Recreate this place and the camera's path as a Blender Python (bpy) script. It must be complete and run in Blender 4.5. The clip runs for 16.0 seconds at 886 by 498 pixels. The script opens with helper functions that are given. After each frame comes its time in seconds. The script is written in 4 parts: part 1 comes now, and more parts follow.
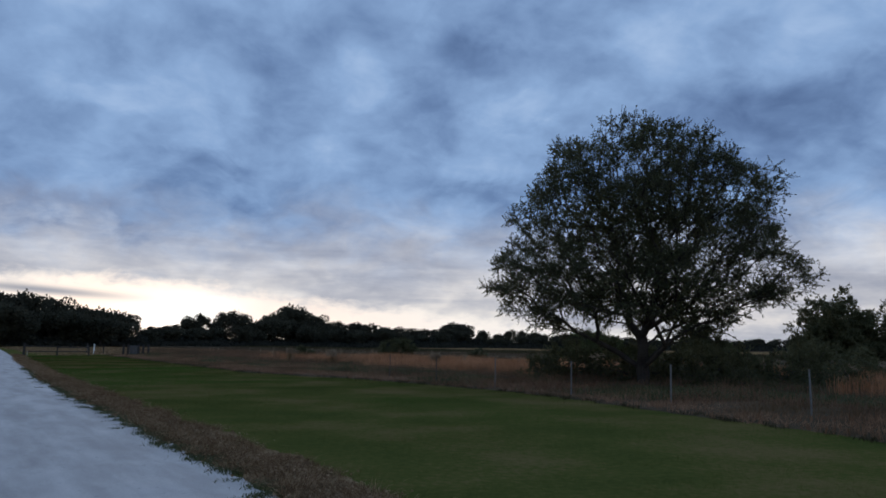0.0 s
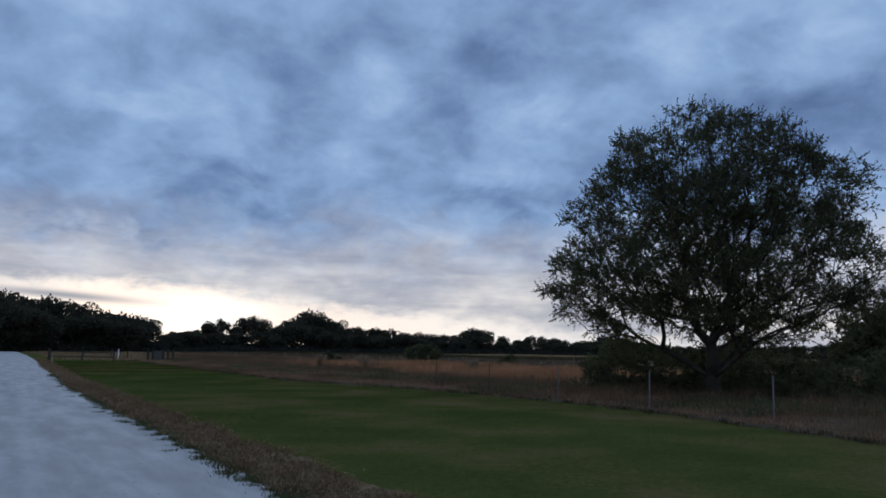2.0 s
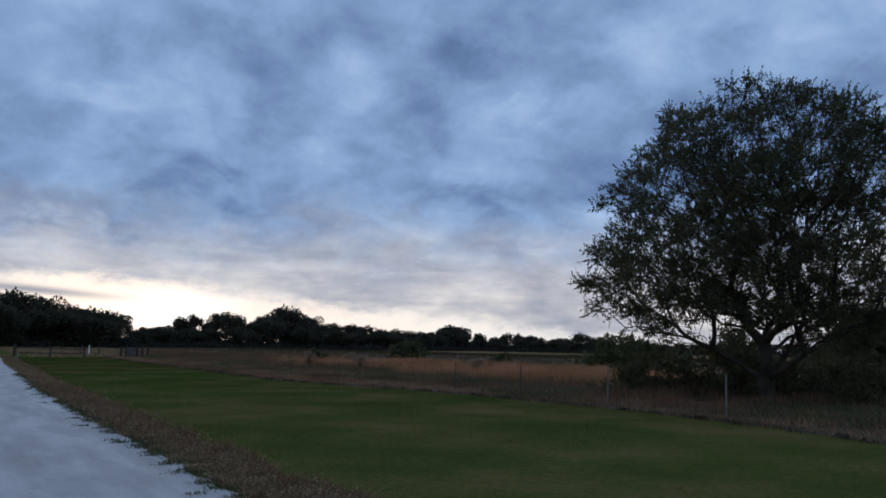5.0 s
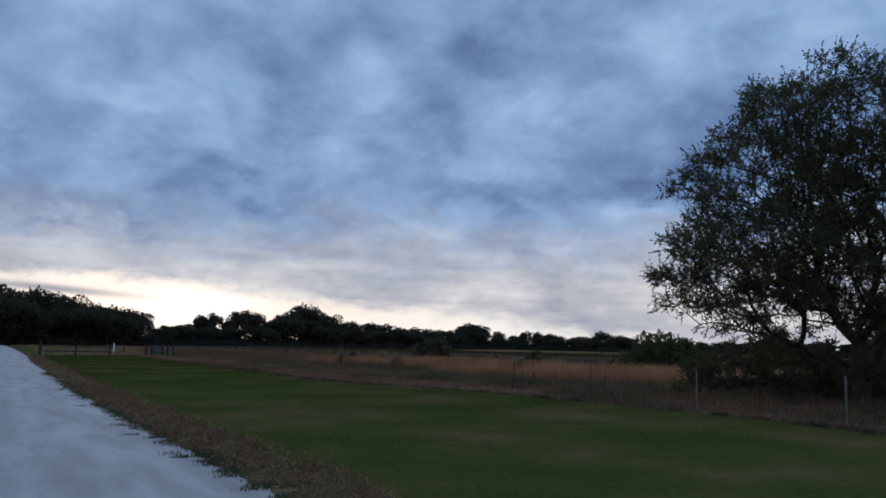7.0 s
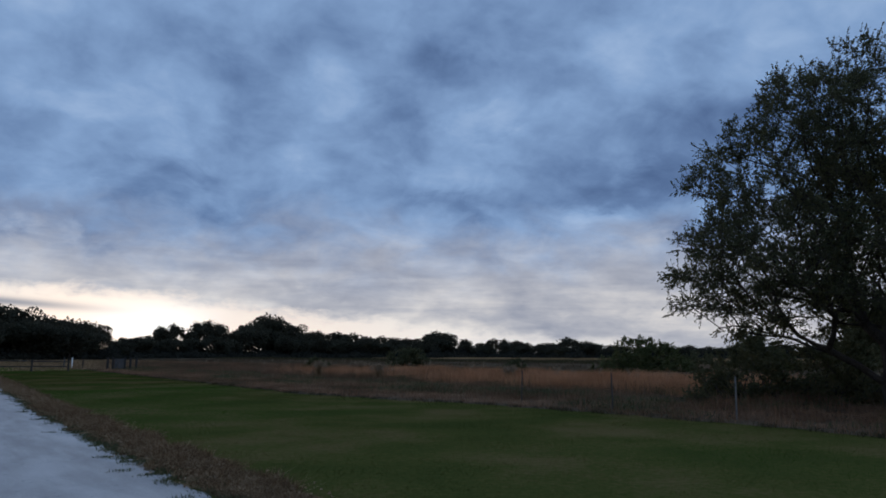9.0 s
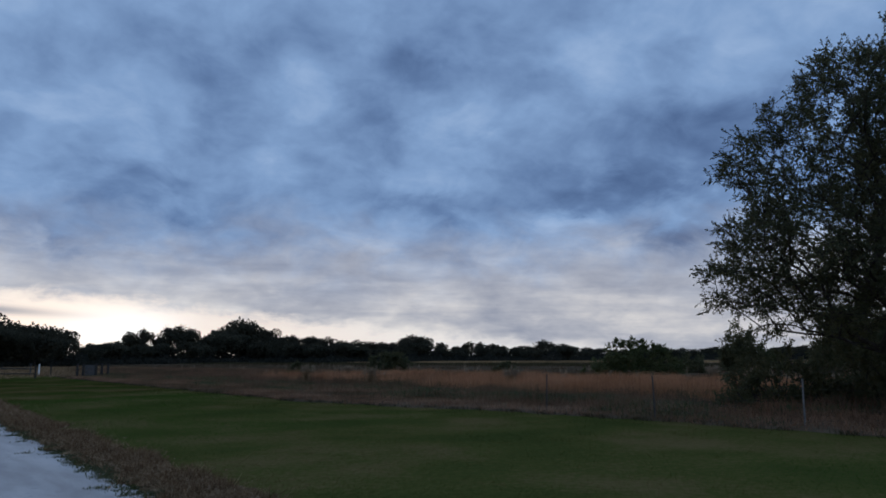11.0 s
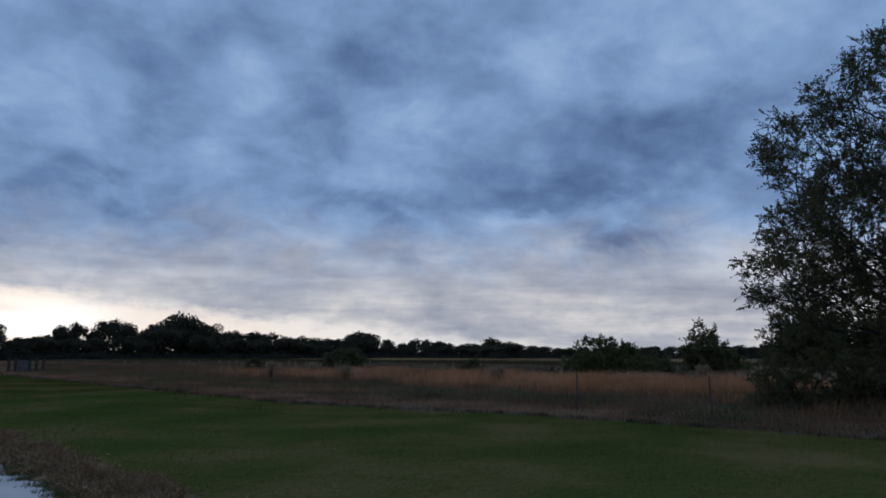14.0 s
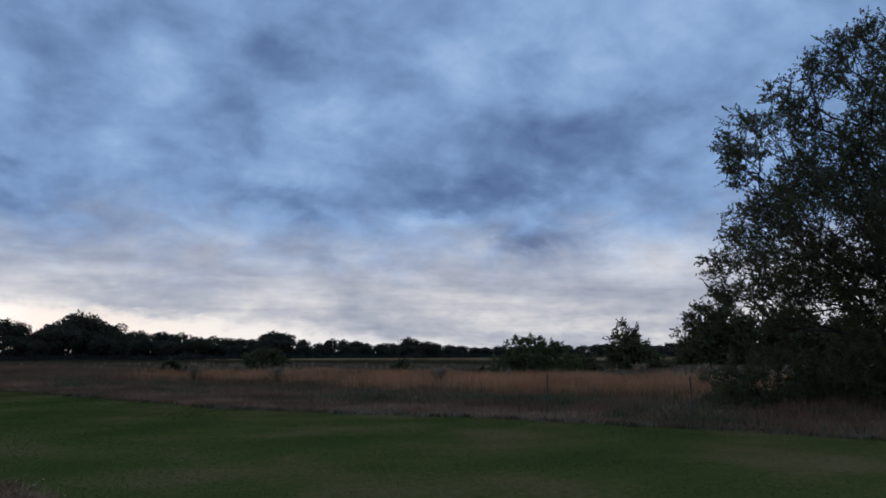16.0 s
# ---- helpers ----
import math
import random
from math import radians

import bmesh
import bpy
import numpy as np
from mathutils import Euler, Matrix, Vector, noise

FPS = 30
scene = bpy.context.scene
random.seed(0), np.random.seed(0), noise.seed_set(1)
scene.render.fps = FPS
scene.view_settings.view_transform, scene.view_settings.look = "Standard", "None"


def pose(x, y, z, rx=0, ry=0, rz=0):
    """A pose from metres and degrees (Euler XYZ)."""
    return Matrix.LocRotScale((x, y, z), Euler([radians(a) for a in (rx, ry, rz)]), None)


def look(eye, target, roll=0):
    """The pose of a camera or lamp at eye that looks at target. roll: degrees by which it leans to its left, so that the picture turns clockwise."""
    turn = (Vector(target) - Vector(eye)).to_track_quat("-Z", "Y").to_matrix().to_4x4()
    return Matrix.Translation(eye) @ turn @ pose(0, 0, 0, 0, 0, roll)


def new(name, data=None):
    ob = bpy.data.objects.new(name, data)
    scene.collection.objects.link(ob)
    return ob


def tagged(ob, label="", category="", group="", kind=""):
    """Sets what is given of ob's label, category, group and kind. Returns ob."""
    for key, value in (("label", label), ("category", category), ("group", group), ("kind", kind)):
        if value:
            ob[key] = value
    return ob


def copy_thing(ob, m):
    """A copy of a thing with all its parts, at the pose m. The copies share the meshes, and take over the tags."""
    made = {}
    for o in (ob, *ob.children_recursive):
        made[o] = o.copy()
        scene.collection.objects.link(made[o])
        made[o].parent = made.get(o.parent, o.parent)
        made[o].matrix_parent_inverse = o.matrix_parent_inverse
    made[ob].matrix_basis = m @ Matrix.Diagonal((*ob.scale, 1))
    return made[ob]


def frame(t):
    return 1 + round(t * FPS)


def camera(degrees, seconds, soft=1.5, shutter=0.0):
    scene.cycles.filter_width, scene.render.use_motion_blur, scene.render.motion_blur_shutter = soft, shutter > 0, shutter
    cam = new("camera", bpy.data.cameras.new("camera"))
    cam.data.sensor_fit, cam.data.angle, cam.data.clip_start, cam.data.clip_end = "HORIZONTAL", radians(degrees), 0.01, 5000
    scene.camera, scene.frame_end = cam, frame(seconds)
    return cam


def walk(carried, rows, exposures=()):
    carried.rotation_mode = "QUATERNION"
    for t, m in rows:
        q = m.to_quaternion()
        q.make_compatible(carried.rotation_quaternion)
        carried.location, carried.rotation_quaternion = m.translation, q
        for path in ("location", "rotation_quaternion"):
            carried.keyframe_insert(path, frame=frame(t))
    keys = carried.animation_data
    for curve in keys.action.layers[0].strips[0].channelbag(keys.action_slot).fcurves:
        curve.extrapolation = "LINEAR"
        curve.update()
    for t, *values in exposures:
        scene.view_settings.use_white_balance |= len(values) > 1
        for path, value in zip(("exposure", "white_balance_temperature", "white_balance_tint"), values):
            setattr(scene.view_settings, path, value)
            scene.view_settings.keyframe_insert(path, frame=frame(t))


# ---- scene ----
cam = camera(66.3, 16.0, soft=1.7)
PATH = [
    (0.0, pose(0.00, 0.00, 1.51, 98.08, -0.56, -0.00)),
    (0.5, pose(-0.31, 0.47, 1.55, 97.98, -0.62, 0.31)),
    (1.0, pose(-0.66, 0.88, 1.54, 97.98, -0.67, 0.37)),
    (1.5, pose(-0.97, 1.34, 1.54, 98.08, -0.61, 0.87)),
    (2.0, pose(-1.35, 1.80, 1.54, 98.54, -0.73, 1.43)),
    (2.5, pose(-1.64, 2.31, 1.53, 98.42, -0.79, 1.38)),
    (3.0, pose(-1.96, 2.76, 1.54, 98.44, -0.80, -0.28)),
    (3.5, pose(-2.24, 3.24, 1.55, 98.46, -0.62, -0.96)),
    (4.0, pose(-2.51, 3.70, 1.58, 98.57, -0.72, -0.86)),
    (4.5, pose(-2.83, 4.16, 1.58, 98.45, -0.89, -0.84)),
    (7.0, pose(-4.54, 6.44, 1.54, 98.16, -0.97, 0.59)),
    (7.5, pose(-4.89, 6.85, 1.54, 98.21, -1.11, 1.62)),
    (8.0, pose(-5.20, 7.29, 1.54, 97.92, -1.10, 1.79)),
    (8.5, pose(-5.52, 7.70, 1.57, 98.72, -0.95, 1.07)),
    (9.0, pose(-5.81, 8.16, 1.57, 98.86, -0.07, -2.36)),
    (11.5, pose(-7.34, 10.65, 1.54, 99.20, 0.23, -4.84)),
    (12.0, pose(-7.64, 11.09, 1.55, 99.11, 0.20, -6.16)),
    (12.5, pose(-7.93, 11.51, 1.56, 99.11, 0.68, -9.12)),
    (13.0, pose(-8.24, 11.96, 1.56, 99.12, 0.36, -9.13)),
    (13.5, pose(-8.52, 12.42, 1.54, 98.78, 0.18, -9.08)),
    (14.0, pose(-8.82, 12.85, 1.54, 98.92, -0.01, -9.32)),
    (14.5, pose(-9.13, 13.29, 1.54, 98.86, -0.00, -9.94)),
    (15.0, pose(-9.38, 13.70, 1.56, 98.89, -0.11, -10.80)),
    (15.5, pose(-9.62, 14.06, 1.56, 98.80, 0.15, -13.37)),
    (16.0, pose(-9.80, 14.35, 1.56, 98.87, 0.32, -16.39)),
]
walk(cam, PATH, [(0, -0.03, 6400, 10), (8.0, -0.04, 6400, 10), (9.0, -0.20, 6290, 10), (12.0, -0.24, 6190, 10), (15.5, -0.25, 6190, 10), (16.0, -0.10, 6200, 10)])

# ---- sky, sun ----
U = Vector((-0.577, 0.817, 0))      # along the road
N = Vector((0.817, 0.577, 0))       # across it, towards the field


def at(s, d, z=0.0):
    return Vector((U.x * s + N.x * d, U.y * s + N.y * d, z))


SUN_AZ, SUN_EL = -21.0, 3.0

world = bpy.data.worlds.new("dusk_sky")
scene.world = world
world.use_nodes = True
wt = world.node_tree
wt.nodes.clear()


class Graph:
    """Short hand for wiring a node tree."""

    def __init__(self, tree):
        self.tree = tree

    def node(self, kind):
        return self.tree.nodes.new(kind)

    def put(self, socket, value):
        if hasattr(value, "is_linked"):
            self.tree.links.new(value, socket)
        elif value is not None:
            socket.default_value = value

    def math(self, op, a, b=None, c=None, clamp=False):
        made = self.node("ShaderNodeMath")
        made.operation, made.use_clamp = op, clamp
        for i, v in enumerate((a, b, c)):
            if v is not None:
                self.put(made.inputs[i], v)
        return made.outputs[0]

    def step(self, value, lo, hi, smooth=True, out=(0.0, 1.0)):
        made = self.node("ShaderNodeMapRange")
        made.interpolation_type = "SMOOTHSTEP" if smooth else "LINEAR"
        self.put(made.inputs[0], value)
        made.inputs[1].default_value, made.inputs[2].default_value = lo, hi
        made.inputs[3].default_value, made.inputs[4].default_value = out
        return made.outputs[0]

    def noise(self, vector, scale, detail=4.0, rough=0.5, warp=0.0):
        made = self.node("ShaderNodeTexNoise")
        if vector is not None:
            self.put(made.inputs["Vector"], vector)
        made.inputs["Scale"].default_value, made.inputs["Detail"].default_value = scale, detail
        made.inputs["Roughness"].default_value, made.inputs["Distortion"].default_value = rough, warp
        return made.outputs["Fac"]

    def mix(self, fac, a, b, kind="MIX"):
        made = self.node("ShaderNodeMix")
        made.data_type, made.blend_type = "RGBA", kind
        self.put(made.inputs[0], fac)
        self.put(made.inputs[6], (*a, 1) if isinstance(a, tuple) else a)
        self.put(made.inputs[7], (*b, 1) if isinstance(b, tuple) else b)
        return made.outputs[2]

    def ramp(self, fac, stops):
        made = self.node("ShaderNodeValToRGB")
        self.put(made.inputs[0], fac)
        el = made.color_ramp.elements
        while len(el) < len(stops):
            el.new(0.5)
        for e, (p, c) in zip(el, stops):
            e.position, e.color = p, (*c, 1)
        return made.outputs[0]


def cloud_sky():
    g = Graph(wt)
    way = g.node("ShaderNodeTexCoord").outputs["Generated"]
    sep = g.node("ShaderNodeSeparateXYZ")
    g.put(sep.inputs[0], way)
    x, y, z = sep.outputs
    up = g.math("MAXIMUM", z, 0.0)
    el = g.math("MULTIPLY", g.math("ARCSINE", up), 57.2958)
    az0 = az = g.math("MULTIPLY", g.math("ARCTAN2", x, y), 57.2958)
    deep = g.math("MULTIPLY_ADD", up, 1.0, 0.44)
    flat = g.node("ShaderNodeCombineXYZ")
    g.put(flat.inputs[0], g.math("DIVIDE", x, deep))
    g.put(flat.inputs[1], g.math("DIVIDE", y, deep))
    turn = g.node("ShaderNodeMapping")
    g.put(turn.inputs["Vector"], flat.outputs[0])
    turn.inputs["Rotation"].default_value[2] = radians(-16)
    turn.inputs["Location"].default_value = (3.7, 1.9, 0)
    plain_lay = turn.outputs[0]
    # billows: the deck is pulled about by a slower noise
    pull = g.node("ShaderNodeTexNoise")
    g.put(pull.inputs["Vector"], plain_lay)
    pull.inputs["Scale"].default_value, pull.inputs["Detail"].default_value = 6.0, 2.0
    shift = g.node("ShaderNodeVectorMath")
    shift.operation = "MULTIPLY_ADD"
    g.put(shift.inputs[0], pull.outputs["Color"])
    shift.inputs[1].default_value = (0.07, 0.07, 0.0)
    g.put(shift.inputs[2], plain_lay)
    lay = shift.outputs[0]
    big = g.noise(lay, 2.6, 2.0, 0.5)
    mid = g.noise(lay, 6.5, 5.0, 0.52, 0.15)
    wisp = g.noise(lay, 19.0, 4.0, 0.55)
    v = g.math("ADD", g.math("ADD", g.math("MULTIPLY", big, 0.42), g.math("MULTIPLY", mid, 0.42)), g.math("MULTIPLY", wisp, 0.16))
    v = g.step(v, 0.32, 0.68, smooth=False, out=(0.12, 0.92))
    # long thin layers seen edge-on towards the horizon
    thin = g.node("ShaderNodeCombineXYZ")
    g.put(thin.inputs[0], g.math("MULTIPLY", az, 0.075))
    g.put(thin.inputs[1], g.math("MULTIPLY_ADD", el, 0.62, g.math("MULTIPLY", az, 0.012)))
    sheets = g.math("SUBTRACT", g.noise(thin.outputs[0], 1.0, 5.0, 0.55, 0.3), 0.5)
    v = g.math("MULTIPLY_ADD", sheets, g.step(el, 12.0, 3.0, out=(0.0, 1.3)), v)
    az = g.math("ADD", az, g.math("MULTIPLY", g.math("SUBTRACT", g.noise(lay, 4.2, 5.0, 0.6), 0.5), 13.0))
    tall = g.math("ADD", el, g.math("MULTIPLY", g.math("SUBTRACT", g.noise(lay, 5.0, 5.0, 0.6, 0.3), 0.5), 8.0))
    true_el = el
    el = g.math("ADD", true_el, g.math("MULTIPLY", g.math("SUBTRACT", tall, true_el), g.step(true_el, 2.0, 9.0)))

    def blob(a0, e0, wa, we, lean=0.0):
        a = g.math("SUBTRACT", az, a0)
        e = g.math("SUBTRACT", g.math("SUBTRACT", el, e0), g.math("MULTIPLY", a, lean))
        q = g.math("ADD", g.math("POWER", g.math("ABSOLUTE", g.math("DIVIDE", a, wa)), 2.0), g.math("POWER", g.math("ABSOLUTE", g.math("DIVIDE", e, we)), 2.0))
        return g.math("EXPONENT", g.math("MULTIPLY", q, -1.0))

    # larger cloud masses: azimuth, height, half widths in degrees, lean, weight
    for a0, e0, wa, we, lean, w in CLOUDS:
        v = g.math("MULTIPLY_ADD", blob(a0, e0, wa, we, lean), w * 0.66, v)
    high = g.ramp(v, [(0.0, (0.085, 0.145, 0.290)), (0.3, (0.155, 0.250, 0.445)), (0.65, (0.265, 0.405, 0.648)), (1.0, (0.42, 0.565, 0.80))])
    low = g.ramp(v, [(0.0, (0.30, 0.33, 0.42)), (0.45, (0.52, 0.525, 0.57)), (1.0, (0.92, 0.86, 0.80))])
    col = g.mix(g.step(g.math("ADD", el, g.math("MULTIPLY", g.math("SUBTRACT", mid, 0.5), 6.0)), 3.5, 13.0), low, high)
    # clear strip under the cloud deck, where the sun went down
    az, el = az0, true_el
    rag = g.math("MULTIPLY", g.math("SUBTRACT", g.noise(lay, 8.0, 5.0, 0.62), 0.5), 3.0)
    edge = g.math("ADD", g.math("ADD", el, rag), g.math("MULTIPLY", g.math("MAXIMUM", g.math("ADD", az, 26.0), 0.0), 0.095))
    strip = g.step(edge, 5.5, 4.3)
    side = g.math("MAXIMUM", blob(-27.0, 2, 18.0, 9), g.math("MULTIPLY", blob(-3, 1, 22, 8), 0.85))
    gap = g.math("MULTIPLY", strip, side, clamp=True)
    sky = g.node("ShaderNodeTexSky")
    sky.sky_type, sky.sun_disc = "NISHITA", False
    sky.sun_elevation, sky.sun_rotation = radians(SUN_EL), radians(SUN_AZ)
    glow = g.mix(1.0, g.mix(0.012, (0, 0, 0), sky.outputs[0]), (0.93, 0.91, 0.88), "ADD")
    col = g.mix(gap, col, glow)
    core = g.math("MULTIPLY", blob(-21.0, 2.3, 4.6, 1.6, 0.04), 1.0)
    col = g.mix(core, col, (1.4, 1.37, 1.30))
    bar = g.math("MULTIPLY", blob(-31.0, 3.75, 6.0, 0.34, -0.055), 0.95)
    col = g.mix(bar, col, (0.36, 0.37, 0.42))
    # the deck is lighter overhead
    lift = g.step(el, 27, 80, out=(1.0, HIGH_LIFT))
    bg = g.node("ShaderNodeBackground")
    g.put(bg.inputs[0], col)
    g.put(bg.inputs[1], lift)
    g.put(g.node("ShaderNodeOutputWorld").inputs[0], bg.outputs[0])


HIGH_LIFT = 1.9
CLOUDS = [
    (20.0, 13.8, 7.0, 1.5, 0.10, -0.55), (23.0, 9.9, 4.5, 1.1, 0.05, -0.45), (14.8, 11.4, 2.4, 1.0, 0.05, 0.45), (27.0, 18.5, 6.0, 2.2, 0.15, -0.40),
    (33.0, 8.0, 5.0, 2.4, 0.1, 0.35), (4.0, 24.6, 5.0, 2.0, -0.1, -0.45), (-2.0, 19.5, 3.0, 3.2, 0.2, -0.30), (7.0, 19.6, 3.5, 1.5, 0.1, 0.40),
    (-8.0, 22.0, 2.6, 2.2, -0.2, 0.35), (-15.5, 21.0, 3.0, 2.6, -0.3, -0.30), (3.5, 13.0, 3.4, 1.2, -0.2, -0.40), (-20.5, 13.5, 6.0, 1.2, -0.05, -0.35),
    (-27.0, 19.0, 6.0, 1.6, -0.15, 0.30), (-30.0, 9.6, 7.0, 1.1, -0.05, -0.35), (18.5, 24.0, 5.0, 2.4, 0.1, 0.35), (31.0, 22.5, 3.5, 2.2, 0.1, 0.30),
]
cloud_sky()

sun = new("sun", bpy.data.lights.new("sun", "SUN"))
sun.data.energy, sun.data.angle, sun.data.color = 0.5, radians(12), (1.0, 0.86, 0.7)
sun_way = Vector((math.sin(radians(SUN_AZ)) * math.cos(radians(SUN_EL)), math.cos(radians(SUN_AZ)) * math.cos(radians(SUN_EL)), math.sin(radians(SUN_EL))))
sun.matrix_world = look(sun_way * 100, (0, 0, 0))


# ---- materials ----
def material(name, rough=0.8, metal=0.0):
    m = bpy.data.materials.new(name)
    m.use_nodes = True
    g = Graph(m.node_tree)
    bsdf = m.node_tree.nodes["Principled BSDF"]
    bsdf.inputs["Roughness"].default_value, bsdf.inputs["Metallic"].default_value = rough, metal
    bsdf.inputs["Specular IOR Level"].default_value = 0.25
    return m, g, bsdf


def where(g):
    return g.node("ShaderNodeTexCoord").outputs["Object"]


def bump(g, bsdf, height, strength=0.4, dist=0.02):
    b = g.node("ShaderNodeBump")
    b.inputs["Strength"].default_value, b.inputs["Distance"].default_value = strength, dist
    g.put(b.inputs["Height"], height)
    g.put(bsdf.inputs["Normal"], b.outputs[0])


def leafy(name, dark, mid, light, spread=0.35, rough=0.65, patch=None, scale=0.6, through_part=0.35):
    """Foliage: each leaf or blade differs a little, and whole patches differ too."""
    m, g, bsdf = material(name, rough)
    own = g.node("ShaderNodeNewGeometry").outputs["Random Per Island"]
    spot = g.noise(where(g), scale, 3.0, 0.55)
    f = g.math("ADD", g.math("MULTIPLY", own, spread), g.math("MULTIPLY", g.step(spot, 0.35, 0.65), 1.0 - spread))
    col = g.ramp(f, [(0.0, dark), (0.5, mid), (1.0, light)])
    if patch:
        col = g.mix(g.step(g.noise(where(g), scale * 0.31, 2.0, 0.5), 0.48, 0.62), col, patch)
    g.put(bsdf.inputs["Base Color"], col)
    bsdf.inputs["Specular IOR Level"].default_value = 0.12 if rough < 0.9 else 0.0
    thin = g.node("ShaderNodeBsdfTranslucent")
    g.put(thin.inputs["Color"], col)
    both = g.node("ShaderNodeMixShader")
    both.inputs[0].default_value = through_part
    g.put(both.inputs[1], bsdf.outputs[0])
    g.put(both.inputs[2], thin.outputs[0])
    g.put(m.node_tree.nodes["Material Output"].inputs["Surface"], both.outputs[0])
    return m


def soil(name, stops, scale, fine, relief=0.5):
    m, g, bsdf = material(name, 0.95)
    p = where(g)
    f = g.math("ADD", g.math("MULTIPLY", g.noise(p, scale, 4.0, 0.55), 0.65), g.math("MULTIPLY", g.noise(p, fine, 4.0, 0.6), 0.35))
    g.put(bsdf.inputs["Base Color"], g.ramp(g.step(f, 0.33, 0.67), stops))
    bump(g, bsdf, g.noise(p, fine * 1.7, 3.0, 0.6), relief, 0.04)
    bsdf.inputs["Specular IOR Level"].default_value = 0.0
    return m


LAWN_SOIL = soil("lawn_turf", [(0.0, (0.049, 0.059, 0.015)), (0.5, (0.076, 0.074, 0.020)), (1.0, (0.130, 0.093, 0.038))], 0.3, 9.0, 0.15)
FIELD_SOIL = soil("field_thatch", [(0.0, (0.045, 0.034, 0.020)), (0.5, (0.085, 0.060, 0.038)), (1.0, (0.14, 0.098, 0.062))], 0.12, 3.0)
LITTER_MAT = soil("leaf_litter", [(0.0, (0.08, 0.050, 0.026)), (0.5, (0.17, 0.108, 0.058)), (1.0, (0.27, 0.18, 0.10))], 2.0, 22.0, 0.9)
GRASS = leafy("mown_grass", (0.053, 0.061, 0.015), (0.082, 0.081, 0.020), (0.142, 0.102, 0.040), 0.12, patch=(0.048, 0.090, 0.014), scale=0.30, through_part=0.5, rough=1.0)
DRY = leafy("dry_grass", (0.085, 0.055, 0.027), (0.25, 0.160, 0.085), (0.46, 0.32, 0.185), 0.55, scale=2.2, rough=1.0)
GREY_DRY = leafy("pinkish_dry_grass", (0.120, 0.067, 0.036), (0.255, 0.140, 0.081), (0.39, 0.228, 0.138), 0.5, scale=0.45, patch=(0.120, 0.080, 0.042), rough=1.0)
SEDGE = leafy("orange_broomsedge", (0.24, 0.112, 0.054), (0.415, 0.196, 0.096), (0.57, 0.302, 0.162), 0.55, scale=0.3, through_part=0.45, rough=1.0)
BRUSH = leafy("low_green_brush", (0.055, 0.062, 0.024), (0.080, 0.088, 0.036), (0.125, 0.112, 0.054), 0.5, scale=0.5)
MIXED = leafy("brown_mixed_sedge", (0.100, 0.062, 0.038), (0.185, 0.106, 0.064), (0.28, 0.165, 0.098), 0.5, scale=0.25, patch=(0.11, 0.078, 0.045), rough=1.0)
FAR_GRASS = leafy("far_dull_grass", (0.052, 0.040, 0.022), (0.088, 0.060, 0.034), (0.15, 0.098, 0.058), 0.5, scale=0.05, rough=1.0)
PALE_GRASS = leafy("pale_far_grass", (0.19, 0.125, 0.062), (0.30, 0.200, 0.100), (0.42, 0.285, 0.150), 0.5, scale=0.03, rough=1.0)
VERGE_STRAW = leafy("verge_straw", (0.075, 0.043, 0.022), (0.165, 0.098, 0.052), (0.42, 0.29, 0.17), 0.8, scale=3.0, rough=1.0)
LEAF_DEAD = leafy("dead_leaf", (0.14, 0.085, 0.045), (0.26, 0.165, 0.092), (0.42, 0.30, 0.185), 0.8, scale=1.0)
# dark colour of the painted shade line at the mown edge, and of far weeds
SHADE_AND_WEED = leafy("shade_and_weed", (0.046, 0.040, 0.020), (0.066, 0.056, 0.028), (0.100, 0.074, 0.040), 0.5, rough=1.0)
PLUME = leafy("pale_plume", (0.17, 0.120, 0.075), (0.25, 0.180, 0.115), (0.36, 0.28, 0.19), 0.6)
OAK_LEAF = leafy("tree_leaf", (0.056, 0.060, 0.030), (0.084, 0.086, 0.042), (0.130, 0.118, 0.055), 0.6, through_part=0.45)
SHRUB_LEAF = leafy("shrub_leaf", (0.066, 0.066, 0.032), (0.094, 0.092, 0.044), (0.138, 0.120, 0.058), 0.5, through_part=0.45)
WILLOW_LEAF = leafy("light_shrub_leaf", (0.064, 0.074, 0.028), (0.092, 0.100, 0.038), (0.135, 0.130, 0.054), 0.5, through_part=0.45)
FAR_LEAF = leafy("far_leaf", (0.046, 0.044, 0.030), (0.064, 0.060, 0.040), (0.092, 0.082, 0.054), 0.5, rough=1.0, scale=0.08)
# far leaf colour taken darker, for the shade at the wood's foot
SHADED_FAR_BRUSH = leafy("shaded_far_brush", (0.026, 0.026, 0.020), (0.036, 0.035, 0.027), (0.050, 0.047, 0.034), 0.5, rough=1.0, scale=0.08)



def bark_material():
    m, g, bsdf = material("bark", 0.9)
    p = where(g)
    f = g.math("ADD", g.math("MULTIPLY", g.noise(p, 1.5, 3.0), 0.5), g.math("MULTIPLY", g.noise(p, 24.0, 4.0, 0.65), 0.5))
    g.put(bsdf.inputs["Base Color"], g.ramp(g.step(f, 0.35, 0.65), [(0.0, (0.030, 0.025, 0.020)), (1.0, (0.085, 0.072, 0.060))]))
    bump(g, bsdf, g.noise(p, 24.0, 4.0, 0.65), 0.8, 0.03)
    bsdf.inputs["Specular IOR Level"].default_value = 0.05
    return m


